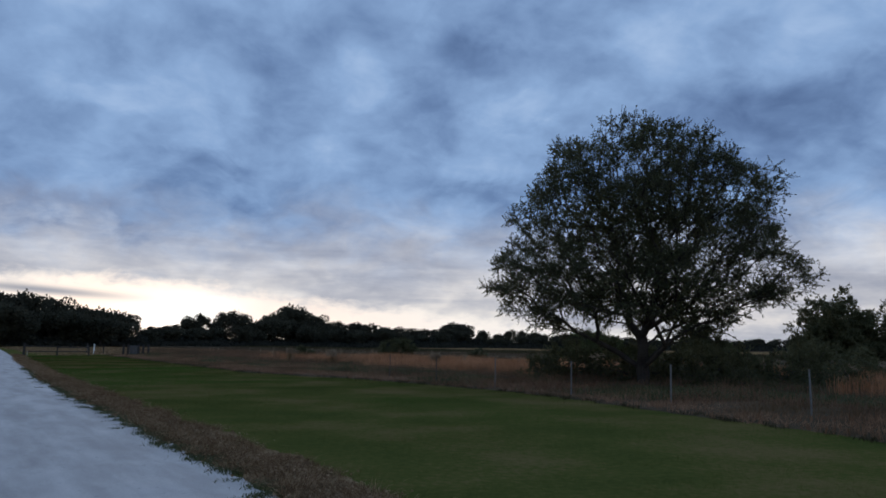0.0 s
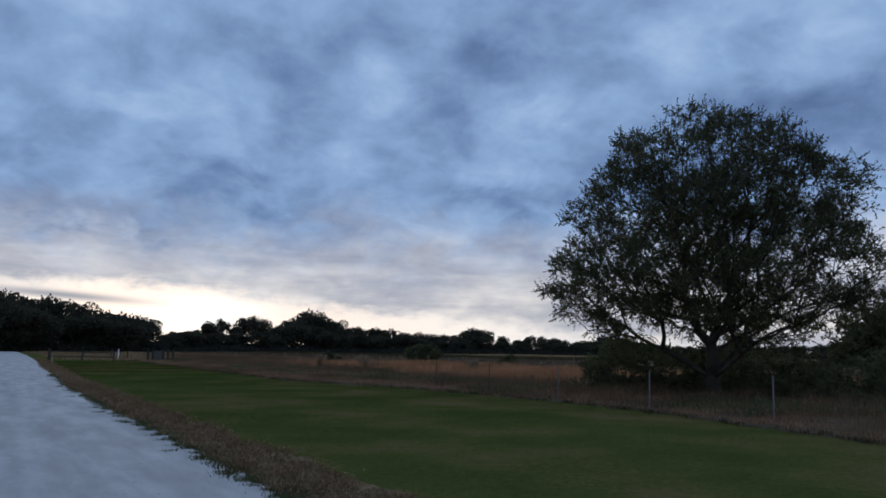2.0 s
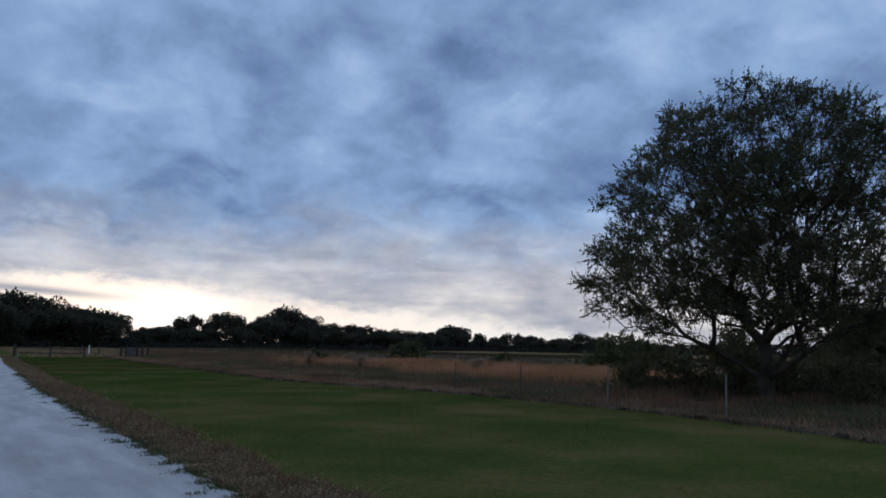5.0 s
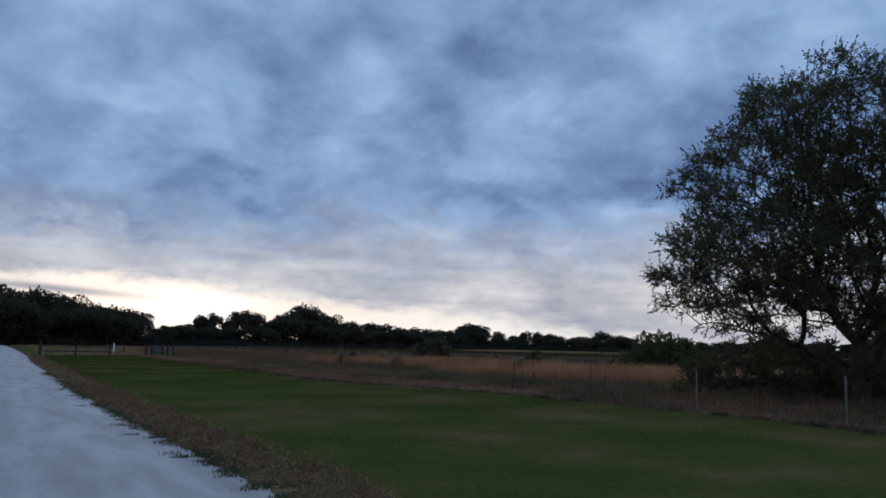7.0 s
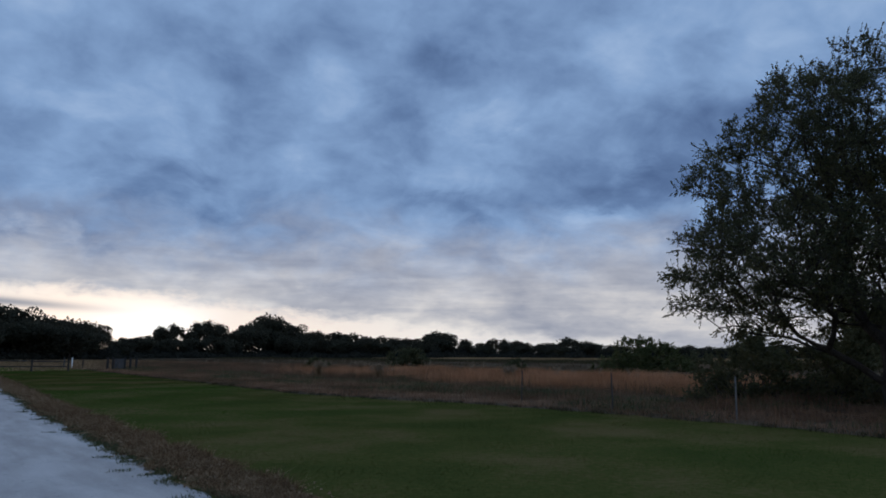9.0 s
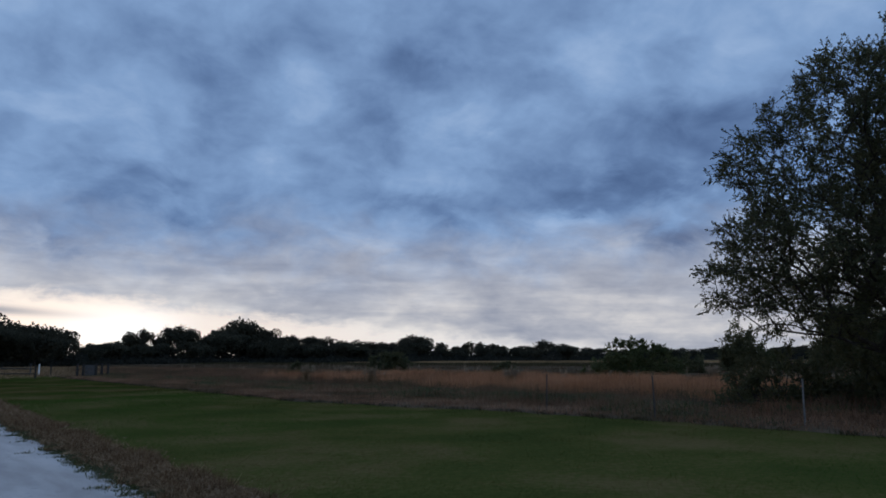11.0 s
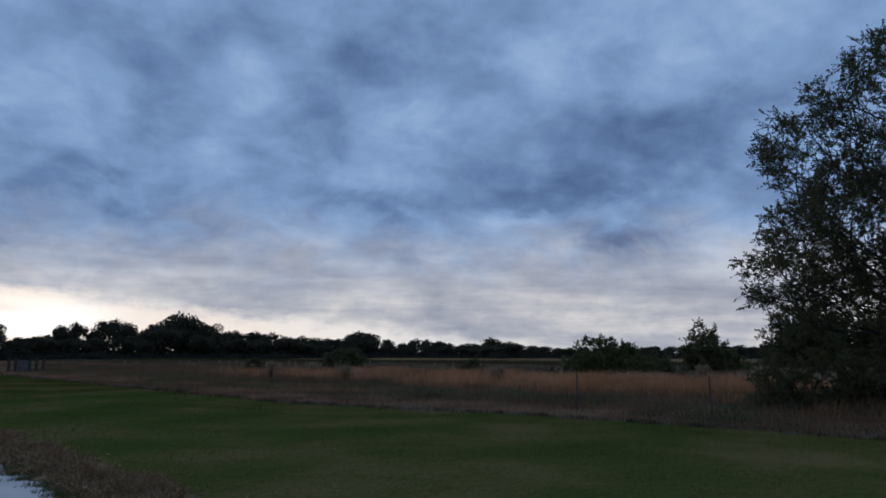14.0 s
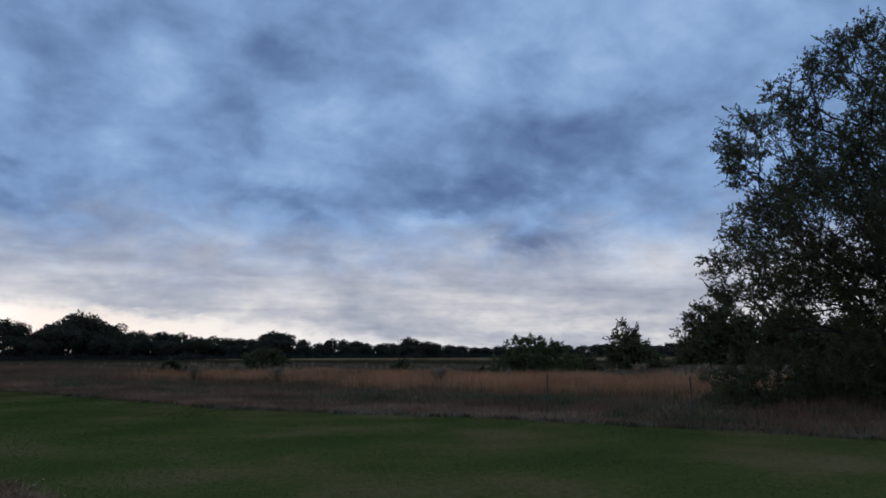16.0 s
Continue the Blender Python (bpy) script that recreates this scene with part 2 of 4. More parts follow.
def road_material():
    m, g, bsdf = material("limestone_gravel", 0.92)
    p = where(g)
    # object space: x across, y along the road
    worn = g.node("ShaderNodeMapping")
    g.put(worn.inputs["Vector"], p)
    worn.inputs["Scale"].default_value = (1.0, 0.10, 1.0)
    streak = g.noise(worn.outputs[0], 2.2, 4.0, 0.55, 0.2)
    half = g.node("ShaderNodeMapping")
    g.put(half.inputs["Vector"], p)
    half.inputs["Scale"].default_value = (1.0, 0.30, 1.0)
    patch = g.noise(half.outputs[0], 2.0, 5.0, 0.62, 0.2)
    grit = g.noise(p, 60.0, 3.0, 0.7)
    speck = g.step(g.noise(p, 9.0, 2.0, 0.5), 0.66, 0.72)
    f = g.math("ADD", g.math("ADD", g.math("MULTIPLY", streak, 0.36), g.math("MULTIPLY", patch, 0.40)), g.math("MULTIPLY", grit, 0.24))
    col = g.ramp(g.step(f, 0.27, 0.73), [(0.0, (0.275, 0.240, 0.215)), (0.5, (0.400, 0.352, 0.318)), (1.0, (0.545, 0.485, 0.44))])
    g.put(bsdf.inputs["Base Color"], g.mix(g.math("MULTIPLY", speck, 0.6), col, (0.26, 0.25, 0.235)))
    bump(g, bsdf, grit, 0.3, 0.012)
    return m


def plain(name, base, vary, rough, metal=0.0, scale=6.0):
    m, g, bsdf = material(name, rough, metal)
    f = g.math("ADD", g.math("MULTIPLY", g.noise(where(g), scale, 4.0, 0.6), 0.6), g.math("MULTIPLY", g.noise(where(g), scale * 9, 3.0, 0.6), 0.4))
    g.put(bsdf.inputs["Base Color"], g.mix(g.step(f, 0.38, 0.62), base, vary))
    bump(g, bsdf, f, 0.25, 0.005)
    return m


BARK, ROAD = bark_material(), road_material()
POST_METAL = plain("weathered_steel_post", (0.13, 0.12, 0.108), (0.22, 0.205, 0.19), 0.75, 0.1)
# a darker steel for the posts further along the fence
DARK_STEEL = plain("dark_steel_post", (0.060, 0.050, 0.042), (0.11, 0.095, 0.085), 0.8, 0.1)
WIRE = plain("galvanised_wire", (0.05, 0.046, 0.042), (0.09, 0.080, 0.072), 0.9, 0.0)
WOOD = plain("weathered_wood", (0.032, 0.027, 0.023), (0.062, 0.053, 0.045), 0.95)
GREY_WOOD = plain("grey_board", (0.060, 0.057, 0.055), (0.11, 0.105, 0.10), 0.9)
PALE_WOOD = plain("pale_weathered_wood", (0.24, 0.20, 0.15), (0.34, 0.29, 0.22), 0.9)
WHITE = plain("white_paint", (0.72, 0.71, 0.68), (0.80, 0.79, 0.77), 0.6)


# ---- builders ----
def mesh_of(name, verts, faces, mat, smooth=False):
    """A mesh from arrays of corners and of faces with one number of corners each."""
    verts, faces = np.asarray(verts, np.float32), np.asarray(faces, np.int32)
    me = bpy.data.meshes.new(name)
    me.vertices.add(len(verts))
    me.vertices.foreach_set("co", verts.ravel())
    k = faces.shape[1]
    me.loops.add(faces.size)
    me.loops.foreach_set("vertex_index", faces.ravel())
    me.polygons.add(len(faces))
    me.polygons.foreach_set("loop_start", np.arange(len(faces), dtype=np.int32) * k)
    me.polygons.foreach_set("loop_total", np.full(len(faces), k, np.int32))
    if smooth:
        me.polygons.foreach_set("use_smooth", np.ones(len(faces), bool))
    me.update(calc_edges=True)
    me.materials.append(mat)
    return me


def part(name, me, parent, label=""):
    ob = new(name, me)
    ob.parent = parent
    return tagged(ob, label)


def thing(name, place, label, category, group="", kind=""):
    ob = new(name)
    ob.location = place
    ob.empty_display_size = 0.2
    return tagged(ob, label, category, group, kind)


def box_part(name, lo, hi, mat, parent, label="", edge=0.01, tilt=None):
    bm = bmesh.new()
    bmesh.ops.create_cube(bm, size=1.0)
    for v in bm.verts:
        v.co = Vector([(a + b) / 2 + c * (b - a) for a, b, c in zip(lo, hi, v.co)])
    bmesh.ops.bevel(bm, geom=bm.edges[:], offset=edge, segments=2, affect="EDGES")
    if tilt:
        bm.transform(tilt)
    me = bpy.data.meshes.new(name)
    bm.to_mesh(me)
    bm.free()
    me.materials.append(mat)
    return part(name, me, parent, label)


def tubes(starts, ends, r0, r1, sides=6):
    """Tapered limbs between pairs of points."""
    a, b = np.asarray(starts, float), np.asarray(ends, float)
    way = b - a
    way /= np.linalg.norm(way, axis=1, keepdims=True) + 1e-9
    help_ = np.where(np.abs(way[:, 2:3]) > 0.9, [[1.0, 0, 0]], [[0, 0, 1.0]])
    p = np.cross(way, help_)
    p /= np.linalg.norm(p, axis=1, keepdims=True) + 1e-9
    q = np.cross(way, p)
    ang = np.arange(sides) * 2 * np.pi / sides
    ring = p[:, None] * np.cos(ang)[None, :, None] + q[:, None] * np.sin(ang)[None, :, None]
    lo = a[:, None] + ring * np.asarray(r0)[:, None, None]
    hi = b[:, None] + ring * np.asarray(r1)[:, None, None]
    verts = np.concatenate([lo, hi], 1).reshape(-1, 3)
    base = (np.arange(len(a)) * 2 * sides)[:, None]
    i = np.arange(sides)
    j = (i + 1) % sides
    faces = np.stack([base + i, base + j, base + sides + j, base + sides + i], 2).reshape(-1, 4)
    return verts, faces


def leaves(rng, base, way, length, width, fold=0.25):
    """Pointed leaves of four corners, folded along the middle, from their stalks outwards."""
    n = len(base)
    way = way / (np.linalg.norm(way, axis=1, keepdims=True) + 1e-9)
    side = np.cross(way, rng.normal(size=(n, 3)))
    side /= np.linalg.norm(side, axis=1, keepdims=True) + 1e-9
    up = np.cross(side, way)
    length, width = np.broadcast_to(length, n)[:, None], np.broadcast_to(width, n)[:, None]
    mid = base + way * length * 0.45 + up * width * fold
    verts = np.stack([base, mid + side * width / 2, base + way * length, mid - side * width / 2], 1).reshape(-1, 3)
    k = np.arange(n)[:, None] * 4
    return verts, np.concatenate([k, k + 1, k + 2, k + 3], 1)


def blades(rng, root, height, width, lean=0.35, bend=0.3, simple=False):
    """Grass blades: a narrow base, a bent middle, a tip."""
    n = len(root)
    turn = rng.uniform(0, 2 * np.pi, n)
    side = np.stack([np.cos(turn), np.sin(turn), np.zeros(n)], 1)
    fall = rng.uniform(0, 2 * np.pi, n)
    out = np.stack([np.cos(fall), np.sin(fall), np.zeros(n)], 1) * np.abs(rng.normal(0, lean, n))[:, None]
    h, w = np.broadcast_to(height, n)[:, None], np.broadcast_to(width, n)[:, None]
    z = np.array([[0, 0, 1.0]])
    if simple:
        tip = root + (z + out) * h
        verts = np.stack([root - side * w / 2, root + side * w / 2, tip], 1).reshape(-1, 3)
        return verts, np.arange(3 * n).reshape(-1, 3)
    mid = root + (z * 0.55 + out * 0.4) * h
    tip = root + (z * (1 - bend * np.abs(out).sum(1, keepdims=True)) + out * (1 + bend)) * h
    verts = np.stack([root - side * w / 2, root + side * w / 2, mid + side * w * 0.4, tip, mid - side * w * 0.4], 1).reshape(-1, 3)
    k = np.arange(n)[:, None] * 5
    quads = np.concatenate([k, k + 1, k + 2, k + 4], 1)
    tris = np.concatenate([k + 4, k + 2, k + 3], 1)
    return verts, np.concatenate([np.concatenate([quads[:, [0, 1, 2]], quads[:, [0, 2, 3]]]), tris])


def spread(rng, n, s0, s1, d0, d1, bias=1.0):
    """Random places on a stretch of the plan: along the road and away from it."""
    s = s0 + (s1 - s0) * rng.random(n) ** bias
    d = d0 + (d1 - d0) * rng.random(n)
    return s, d


def ground_xyz(s, d, z):
    return np.stack([U.x * s + N.x * d, U.y * s + N.y * d, np.broadcast_to(z, s.shape)], 1)


def waves(s, d, size, seed):
    """A smooth random field on the plan, about -1 to 1."""
    r = np.random.default_rng(seed)
    out = 0
    for k in range(9):
        a, f, p = r.uniform(0, np.pi), r.uniform(0.6, 1.9), r.uniform(0, 2 * np.pi)
        out = out + np.sin((s * np.cos(a) + d * np.sin(a)) * f * 2 * np.pi / size + p)
    return out / 4.5


def mown_edge(s):
    """How far from the road the mown strip reaches."""
    return np.interp(s, [-30, 5, 9, 12, 17, 23, 28, 31, 36, 43, 60, 90], [12.2, 12.4, 13.5, 14.2, 15.0, 14.9, 14.3, 13.4, 12.5, 12.6, 13.2, 14.0])


def road_edge(s):
    return np.interp(s, [-60, 30, 36, 50, 62, 79, 125, 193, 320], [2.68, 2.72, 2.95, 3.3, 3.6, 4.4, 5.6, 6.6, 7.0])


def lawn_height(s, d):
    return 0.022 * waves(s, d, 7.0, 3) * np.clip((d - 3.2) / 2, 0, 1) - 0.004


def sheet(ss, dd, height):
    """A grid of quads over lines of s and d; height takes both."""
    S, D = np.meshgrid(ss, dd, indexing="ij")
    verts = ground_xyz(S.ravel(), D.ravel(), height(S.ravel(), D.ravel()))
    a, b = len(ss), len(dd)
    k = (np.arange(a - 1)[:, None] * b + np.arange(b - 1)[None]).ravel()[:, None]
    return verts, np.concatenate([k, k + b, k + b + 1, k + 1], 1)


def structure(name, me, label, category, kind="structure"):
    return tagged(new(name, me), label, category, kind=kind)


# ---- the ground ----
rng = np.random.default_rng(11)
far_s = np.array([-2400, -1200, -500, -200, -80, -40])
ss = np.concatenate([far_s, np.arange(-30, 100, 1.0), [110, 140, 200, 350, 700, 1400, 2600]])
dd = np.concatenate([[-2400, -1000, -300, -80, -30, -12, -5], np.arange(-3.2, 20, 0.8), [24, 32, 60, 140, 400, 1100, 2500]])
structure("ground", mesh_of("ground", *sheet(ss, dd, lambda s, d: np.where((d > -4) & (d < 19) & (s > -30) & (s < 100), lawn_height(s, d), -0.02)), LAWN_SOIL, True),
          "short green mown turf with worn brown patches", "ground")


def field_sheet():
    ss = np.concatenate([[-120, -60], np.arange(-30, 95, 0.35), [100, 120, 160, 240, 420]])
    across = np.array([0, 0.25, 0.8, 2, 5, 12, 30, 80, 200, 420])
    S, D = np.meshgrid(ss, across, indexing="ij")
    s, d = S.ravel(), D.ravel()
    rag = 0.18 * waves(s, s * 0, 1.3, 8) + 0.10 * waves(s, s * 0, 0.45, 9)
    lift = np.where(d == 0, -0.03, 0.035 + 0.03 * waves(s, d, 3.0, 5))
    verts = ground_xyz(s, mown_edge(s) + d + rag * (d < 1), lift)
    a, b = len(ss), len(across)
    k = (np.arange(a - 1)[:, None] * b + np.arange(b - 1)[None]).ravel()[:, None]
    return verts, np.concatenate([k, k + b, k + b + 1, k + 1], 1)


structure("field_ground", mesh_of("field_ground", *field_sheet(), FIELD_SOIL, True), "brown unmown field floor of dry thatch", "field")


def road_sheet():
    """In its own frame: x across, y along, turned to lie along the road."""
    ss = np.concatenate([np.arange(-40, -6, 1.0), np.arange(-6, 45, 0.12), np.arange(45, 95, 0.6), np.arange(96, 322, 6.0)])
    t = np.concatenate([[0, 0.01], np.linspace(0.08, 0.92, 15), [0.975, 0.995, 1.0]])
    S, T = np.meshgrid(ss, t, indexing="ij")
    s, t_ = S.ravel(), T.ravel()
    near = np.clip((110 - s) / 50, 0, 1)
    rag = (0.07 * waves(s, s * 0, 1.1, 21) + 0.06 * waves(s, s * 0, 0.4, 22)) * near
    lo, hi = -3.4 - 0.5 * rag, road_edge(s) + rag
    d = lo + (hi - lo) * t_
    ruts = -0.012 * (np.exp(-((d + 1.5) / 0.35) ** 2) + np.exp(-((d - 0.5) / 0.35) ** 2))
    z = np.where((t_ == 0) | (t_ == 1), -0.03, 0.022 + 0.02 * np.sin(np.pi * t_) + ruts + 0.006 * waves(s, d, 1.6, 4))
    a, b = len(ss), len(t)
    k = (np.arange(a - 1)[:, None] * b + np.arange(b - 1)[None]).ravel()[:, None]
    return np.stack([d, s, z], 1), np.concatenate([k, k + 1, k + b + 1, k + b], 1)


road = structure("road", mesh_of("road", *road_sheet(), ROAD, True), "pale crushed limestone track with faint wheel ruts", "road")
road.matrix_world = Matrix(((N.x, U.x, 0, 0), (N.y, U.y, 0, 0), (0, 0, 1, 0), (0, 0, 0, 1)))


def litter_sheet():
    ss = np.concatenate([np.arange(-20, 50, 0.15), np.arange(50, 92, 1.0)])
    t = np.array([0, 0.04, 0.3, 0.55, 0.8, 0.97, 1.0])
    S, T = np.meshgrid(ss, t, indexing="ij")
    s, t_ = S.ravel(), T.ravel()
    lo = road_edge(s) + 0.05 + 0.12 * waves(s, s * 0, 0.7, 31)
    hi = road_edge(s) + 0.95 + 0.16 * waves(s, s * 0, 2.2, 32) + 0.08 * waves(s, s * 0, 0.6, 33)
    z = np.where((t_ == 0) | (t_ == 1), -0.03, 0.038 + 0.018 * waves(s, t_ * 1.1, 0.5, 34))
    a, b = len(ss), len(t)
    k = (np.arange(a - 1)[:, None] * b + np.arange(b - 1)[None]).ravel()[:, None]
    return ground_xyz(s, lo + (hi - lo) * t_, z), np.concatenate([k, k + b, k + b + 1, k + 1], 1)


structure("verge", mesh_of("verge", *litter_sheet(), LITTER_MAT, True), "brown strip of dead leaves beside the track", "verge")


# ---- the big tree ----
# heights, and how far the crown reaches at each on its western and its eastern flank
CROWN_Z = [1.7, 2.2, 2.8, 3.4, 4.3, 4.9, 5.5, 6.1, 7.0, 8.0, 9.0, 10.1, 10.7, 11.1]
CROWN_W = [2.7, 4.3, 5.6, 6.35, 6.35, 5.7, 5.0, 4.9, 5.25, 5.15, 4.3, 2.4, 1.5, 0.4]
CROWN_E = [2.7, 4.1, 4.9, 5.5, 6.15, 5.8, 5.4, 5.3, 5.6, 5.5, 4.2, 2.5, 1.5, 0.4]


def grow(rng, targets, trunk, reach=0.3, bend=0.10, boughs=None, bare=None, fall=1.2):
    """Limbs that reach every target from the nearest limb already there, the boughs first. Returns nodes, parents and the node of each target."""
    nodes, parent, run = np.zeros((60000, 3)), np.full(60000, -1), np.zeros(60000)
    count = 1
    for p in trunk:
        nodes[count], parent[count] = p, count - 1
        run[count] = run[count - 1] + np.linalg.norm(nodes[count] - nodes[count - 1])
        count += 1
    first, tips, top = len(trunk) - 1 if bare is None else bare, [], nodes[count - 1].copy()
    order = targets[np.argsort(np.linalg.norm(targets - top, axis=1))]
    if boughs is not None:
        order = np.concatenate([boughs[np.argsort(np.linalg.norm(boughs - top, axis=1))], order])
    for g in order:
        P = nodes[:count]
        cost = np.linalg.norm(P - g, axis=1) + reach * run[:count] + fall * np.clip(P[:, 2] - g[2] + 0.2, 0, 9)
        cost[:first] = 1e9
        k = int(np.argmin(cost))
        a = P[k].copy()
        gap = np.linalg.norm(g - a)
        steps = max(1, int(gap / 0.45))
        sag = rng.normal(0, bend, 3) * gap
        sag[2] += 0.08 * gap
        for i in range(1, steps + 1):
            f = i / steps
            nodes[count] = a + (g - a) * f + sag * f * (1 - f) * 2 + (rng.normal(0, 0.03, 3) if i < steps else 0)
            parent[count] = k if i == 1 else count - 1
            run[count] = run[parent[count]] + gap / steps
            count += 1
        tips.append(count - 1)
    return nodes[:count].copy(), parent[:count].copy(), np.array(tips)


def limb_radii(parent, tips, tip, power):
    load = np.zeros(len(parent))
    load[tips] += 1
    for i in range(len(parent) - 1, 0, -1):
        load[parent[i]] += load[i]
    return tip * np.maximum(load, 0.7) ** power


def limb_mesh(name, nodes, parent, rad, mat, least=0.0, sides=6):
    i = np.arange(1, len(nodes))
    i = i[rad[i] > least]
    r0 = np.minimum(rad[parent[i]], rad[i] * 1.35)
    return mesh_of(name, *tubes(nodes[parent[i]], nodes[i], r0, rad[i], sides), mat, True)


def twig_leaves(rng, tips, out, per, leaf_n, twig, length, width, droop=0.15):
    """Short twigs at the branch ends, and the leaves along them."""
    p = np.repeat(tips, per, 0)
    o = np.repeat(out, per, 0)
    way = rng.normal(size=p.shape) * 0.75 + o * 0.55 + [0, 0, 0.12]
    way /= np.linalg.norm(way, axis=1, keepdims=True)
    size = rng.uniform(0.5, 1.2, len(p))[:, None] * twig
    end = p + way * size
    f = rng.uniform(0.15, 1.05, (len(p), leaf_n, 1))
    base = (p[:, None] + (end - p)[:, None] * f).reshape(-1, 3)
    lw = rng.normal(size=base.shape) * 0.8 + np.repeat(way, leaf_n, 0) - [0, 0, droop]
    n = len(base)
    lv = leaves(rng, base, lw, rng.uniform(0.7, 1.25, n) * length, rng.uniform(0.75, 1.2, n) * width)
    return (p, end), lv


def crown_reach(z, a):
    """How far the crown reaches at that height and bearing."""
    west = 0.5 + 0.5 * np.cos(a - radians(150))
    r = west * np.interp(z, CROWN_Z, CROWN_W) + (1 - west) * np.interp(z, CROWN_Z, CROWN_E)
    return r * (1 + 0.04 * np.sin(3 * a + z * 0.9) + 0.04 * np.sin(7 * a - 1.9 * z + 1.0))


def big_tree():
    rng = np.random.default_rng(41)
    # boughs end in leafy sprays, most of them near the outside of the crown
    boughs, size = [], []
    while len(boughs) < 520:
        z, a = rng.uniform(1.9, 11.0), rng.uniform(0, 2 * np.pi)
        r = crown_reach(z, a)
        if rng.random() > (r / 7.0) ** 1.2 * (0.62 if z < 3.3 else 1.0):
            continue
        f = rng.uniform(0.78, 1.0) if rng.random() < 0.55 else rng.uniform(0.12, 0.8)
        p = np.array([np.cos(a) * r * f, np.sin(a) * r * f, z])
        if z < np.interp(r * f, [0, 2.5, 4.5, 6.3], [2.4, 1.9, 2.1, 2.8]):
            continue
        if boughs and np.min(np.linalg.norm(np.array(boughs) - p, axis=1)) < 0.62:
            continue
        boughs.append(p)
        size.append(rng.uniform(0.5, 0.9))
    boughs, size = np.array(boughs), np.array(size)
    per = 8
    u = rng.normal(size=(len(boughs), per, 3))
    u /= np.linalg.norm(u, axis=2, keepdims=True)
    targets = (boughs[:, None] + u * size[:, None, None] * rng.uniform(0.35, 1.0, (len(boughs), per, 1)) * [1, 1, 0.7]).reshape(-1, 3)
    reach = crown_reach(targets[:, 2], np.arctan2(targets[:, 1], targets[:, 0])) + 0.15
    targets = targets[(np.linalg.norm(targets[:, :2], axis=1) < np.maximum(reach, 0.6)) & (targets[:, 2] > 1.75)]
    nodes, parent, tips = grow(rng, targets, [(0.02, 0, 0.3), (0.0, 0.02, 0.7), (0.03, 0.0, 1.1), (0.05, 0.02, 1.5), (0.03, 0.05, 1.9)], 0.55, 0.08, boughs, 2, 0.25)
    rad = limb_radii(parent, tips, 0.0048, 0.475)
    ob = thing("tree", TREE_AT, "broad round-crowned tree with dense small dark green leaves", "tree")
    part("trunk", limb_mesh("trunk", nodes, parent, rad, BARK, 0.0, 7), ob, "dark bark, forking low into many rising limbs")
    away = nodes[tips] - np.array([0, 0, 4.0])
    away /= np.linalg.norm(away, axis=1, keepdims=True)
    (p, e), lv = twig_leaves(rng, nodes[tips], away, 5, 13, 0.42, 0.078, 0.038)
    part("twig_growth", mesh_of("twig_growth", *tubes(p, e, np.full(len(p), 0.007), np.full(len(p), 0.003), 3), BARK), ob, "thin dark twigs")
    part("crown", mesh_of("crown", *lv, OAK_LEAF), ob, "small dark green leaves with gaps of sky")
    return ob


TREE_AT = (8.0, 27.6, 0.0)
big_tree()


# ---- shrubs and small trees ----
def shrub(name, place, rx, ry, h, tips_n, leaf, mat, label, category="shrub", group="", seed=1, base=0.1, per=6, leaf_n=9, stems=5, twig=0.4, ragged=0.2):
    rng = np.random.default_rng(seed)
    u = rng.normal(size=(tips_n, 3))
    u /= np.linalg.norm(u, axis=1, keepdims=True)
    u[:, 2] = np.abs(u[:, 2]) * rng.choice([1, 1, 0.35], tips_n)
    az = np.arctan2(u[:, 1], u[:, 0])
    lump = 1 + ragged * (np.sin(3 * az + seed) * 0.5 + np.sin(7 * az + 4 * u[:, 2] + 2 * seed) * 0.5) + rng.normal(0, ragged * 0.35, tips_n)
    f = rng.uniform(0.35, 1.0, tips_n) ** 0.6 * lump
    t = u * f[:, None] * [rx, ry, (h - base) * 0.90] + [0, 0, base * 0.5]
    t[:, 2] = np.clip(t[:, 2], 0.12, None)
    nodes, parent, tips = grow(rng, t, [(0, 0, 0.04 * h), (0.03, 0, 0.10 * h + base * 0.5)], 0.2)
    rad = limb_radii(parent, tips, 0.006 + 0.001 * h, 0.42)
    ob = thing(name, place, label, category, group)
    part("branchwork", limb_mesh("branchwork", nodes, parent, rad, BARK, 0.0, 5), ob, "dark woody stems")
    away = nodes[tips] - np.array([0, 0, h * 0.35])
    away /= np.linalg.norm(away, axis=1, keepdims=True) + 1e-6
    tw, lv = twig_leaves(rng, nodes[tips], away, per, leaf_n, twig, leaf, leaf * 0.5)
    part("foliage", mesh_of("foliage", *lv, mat), ob)
    return ob


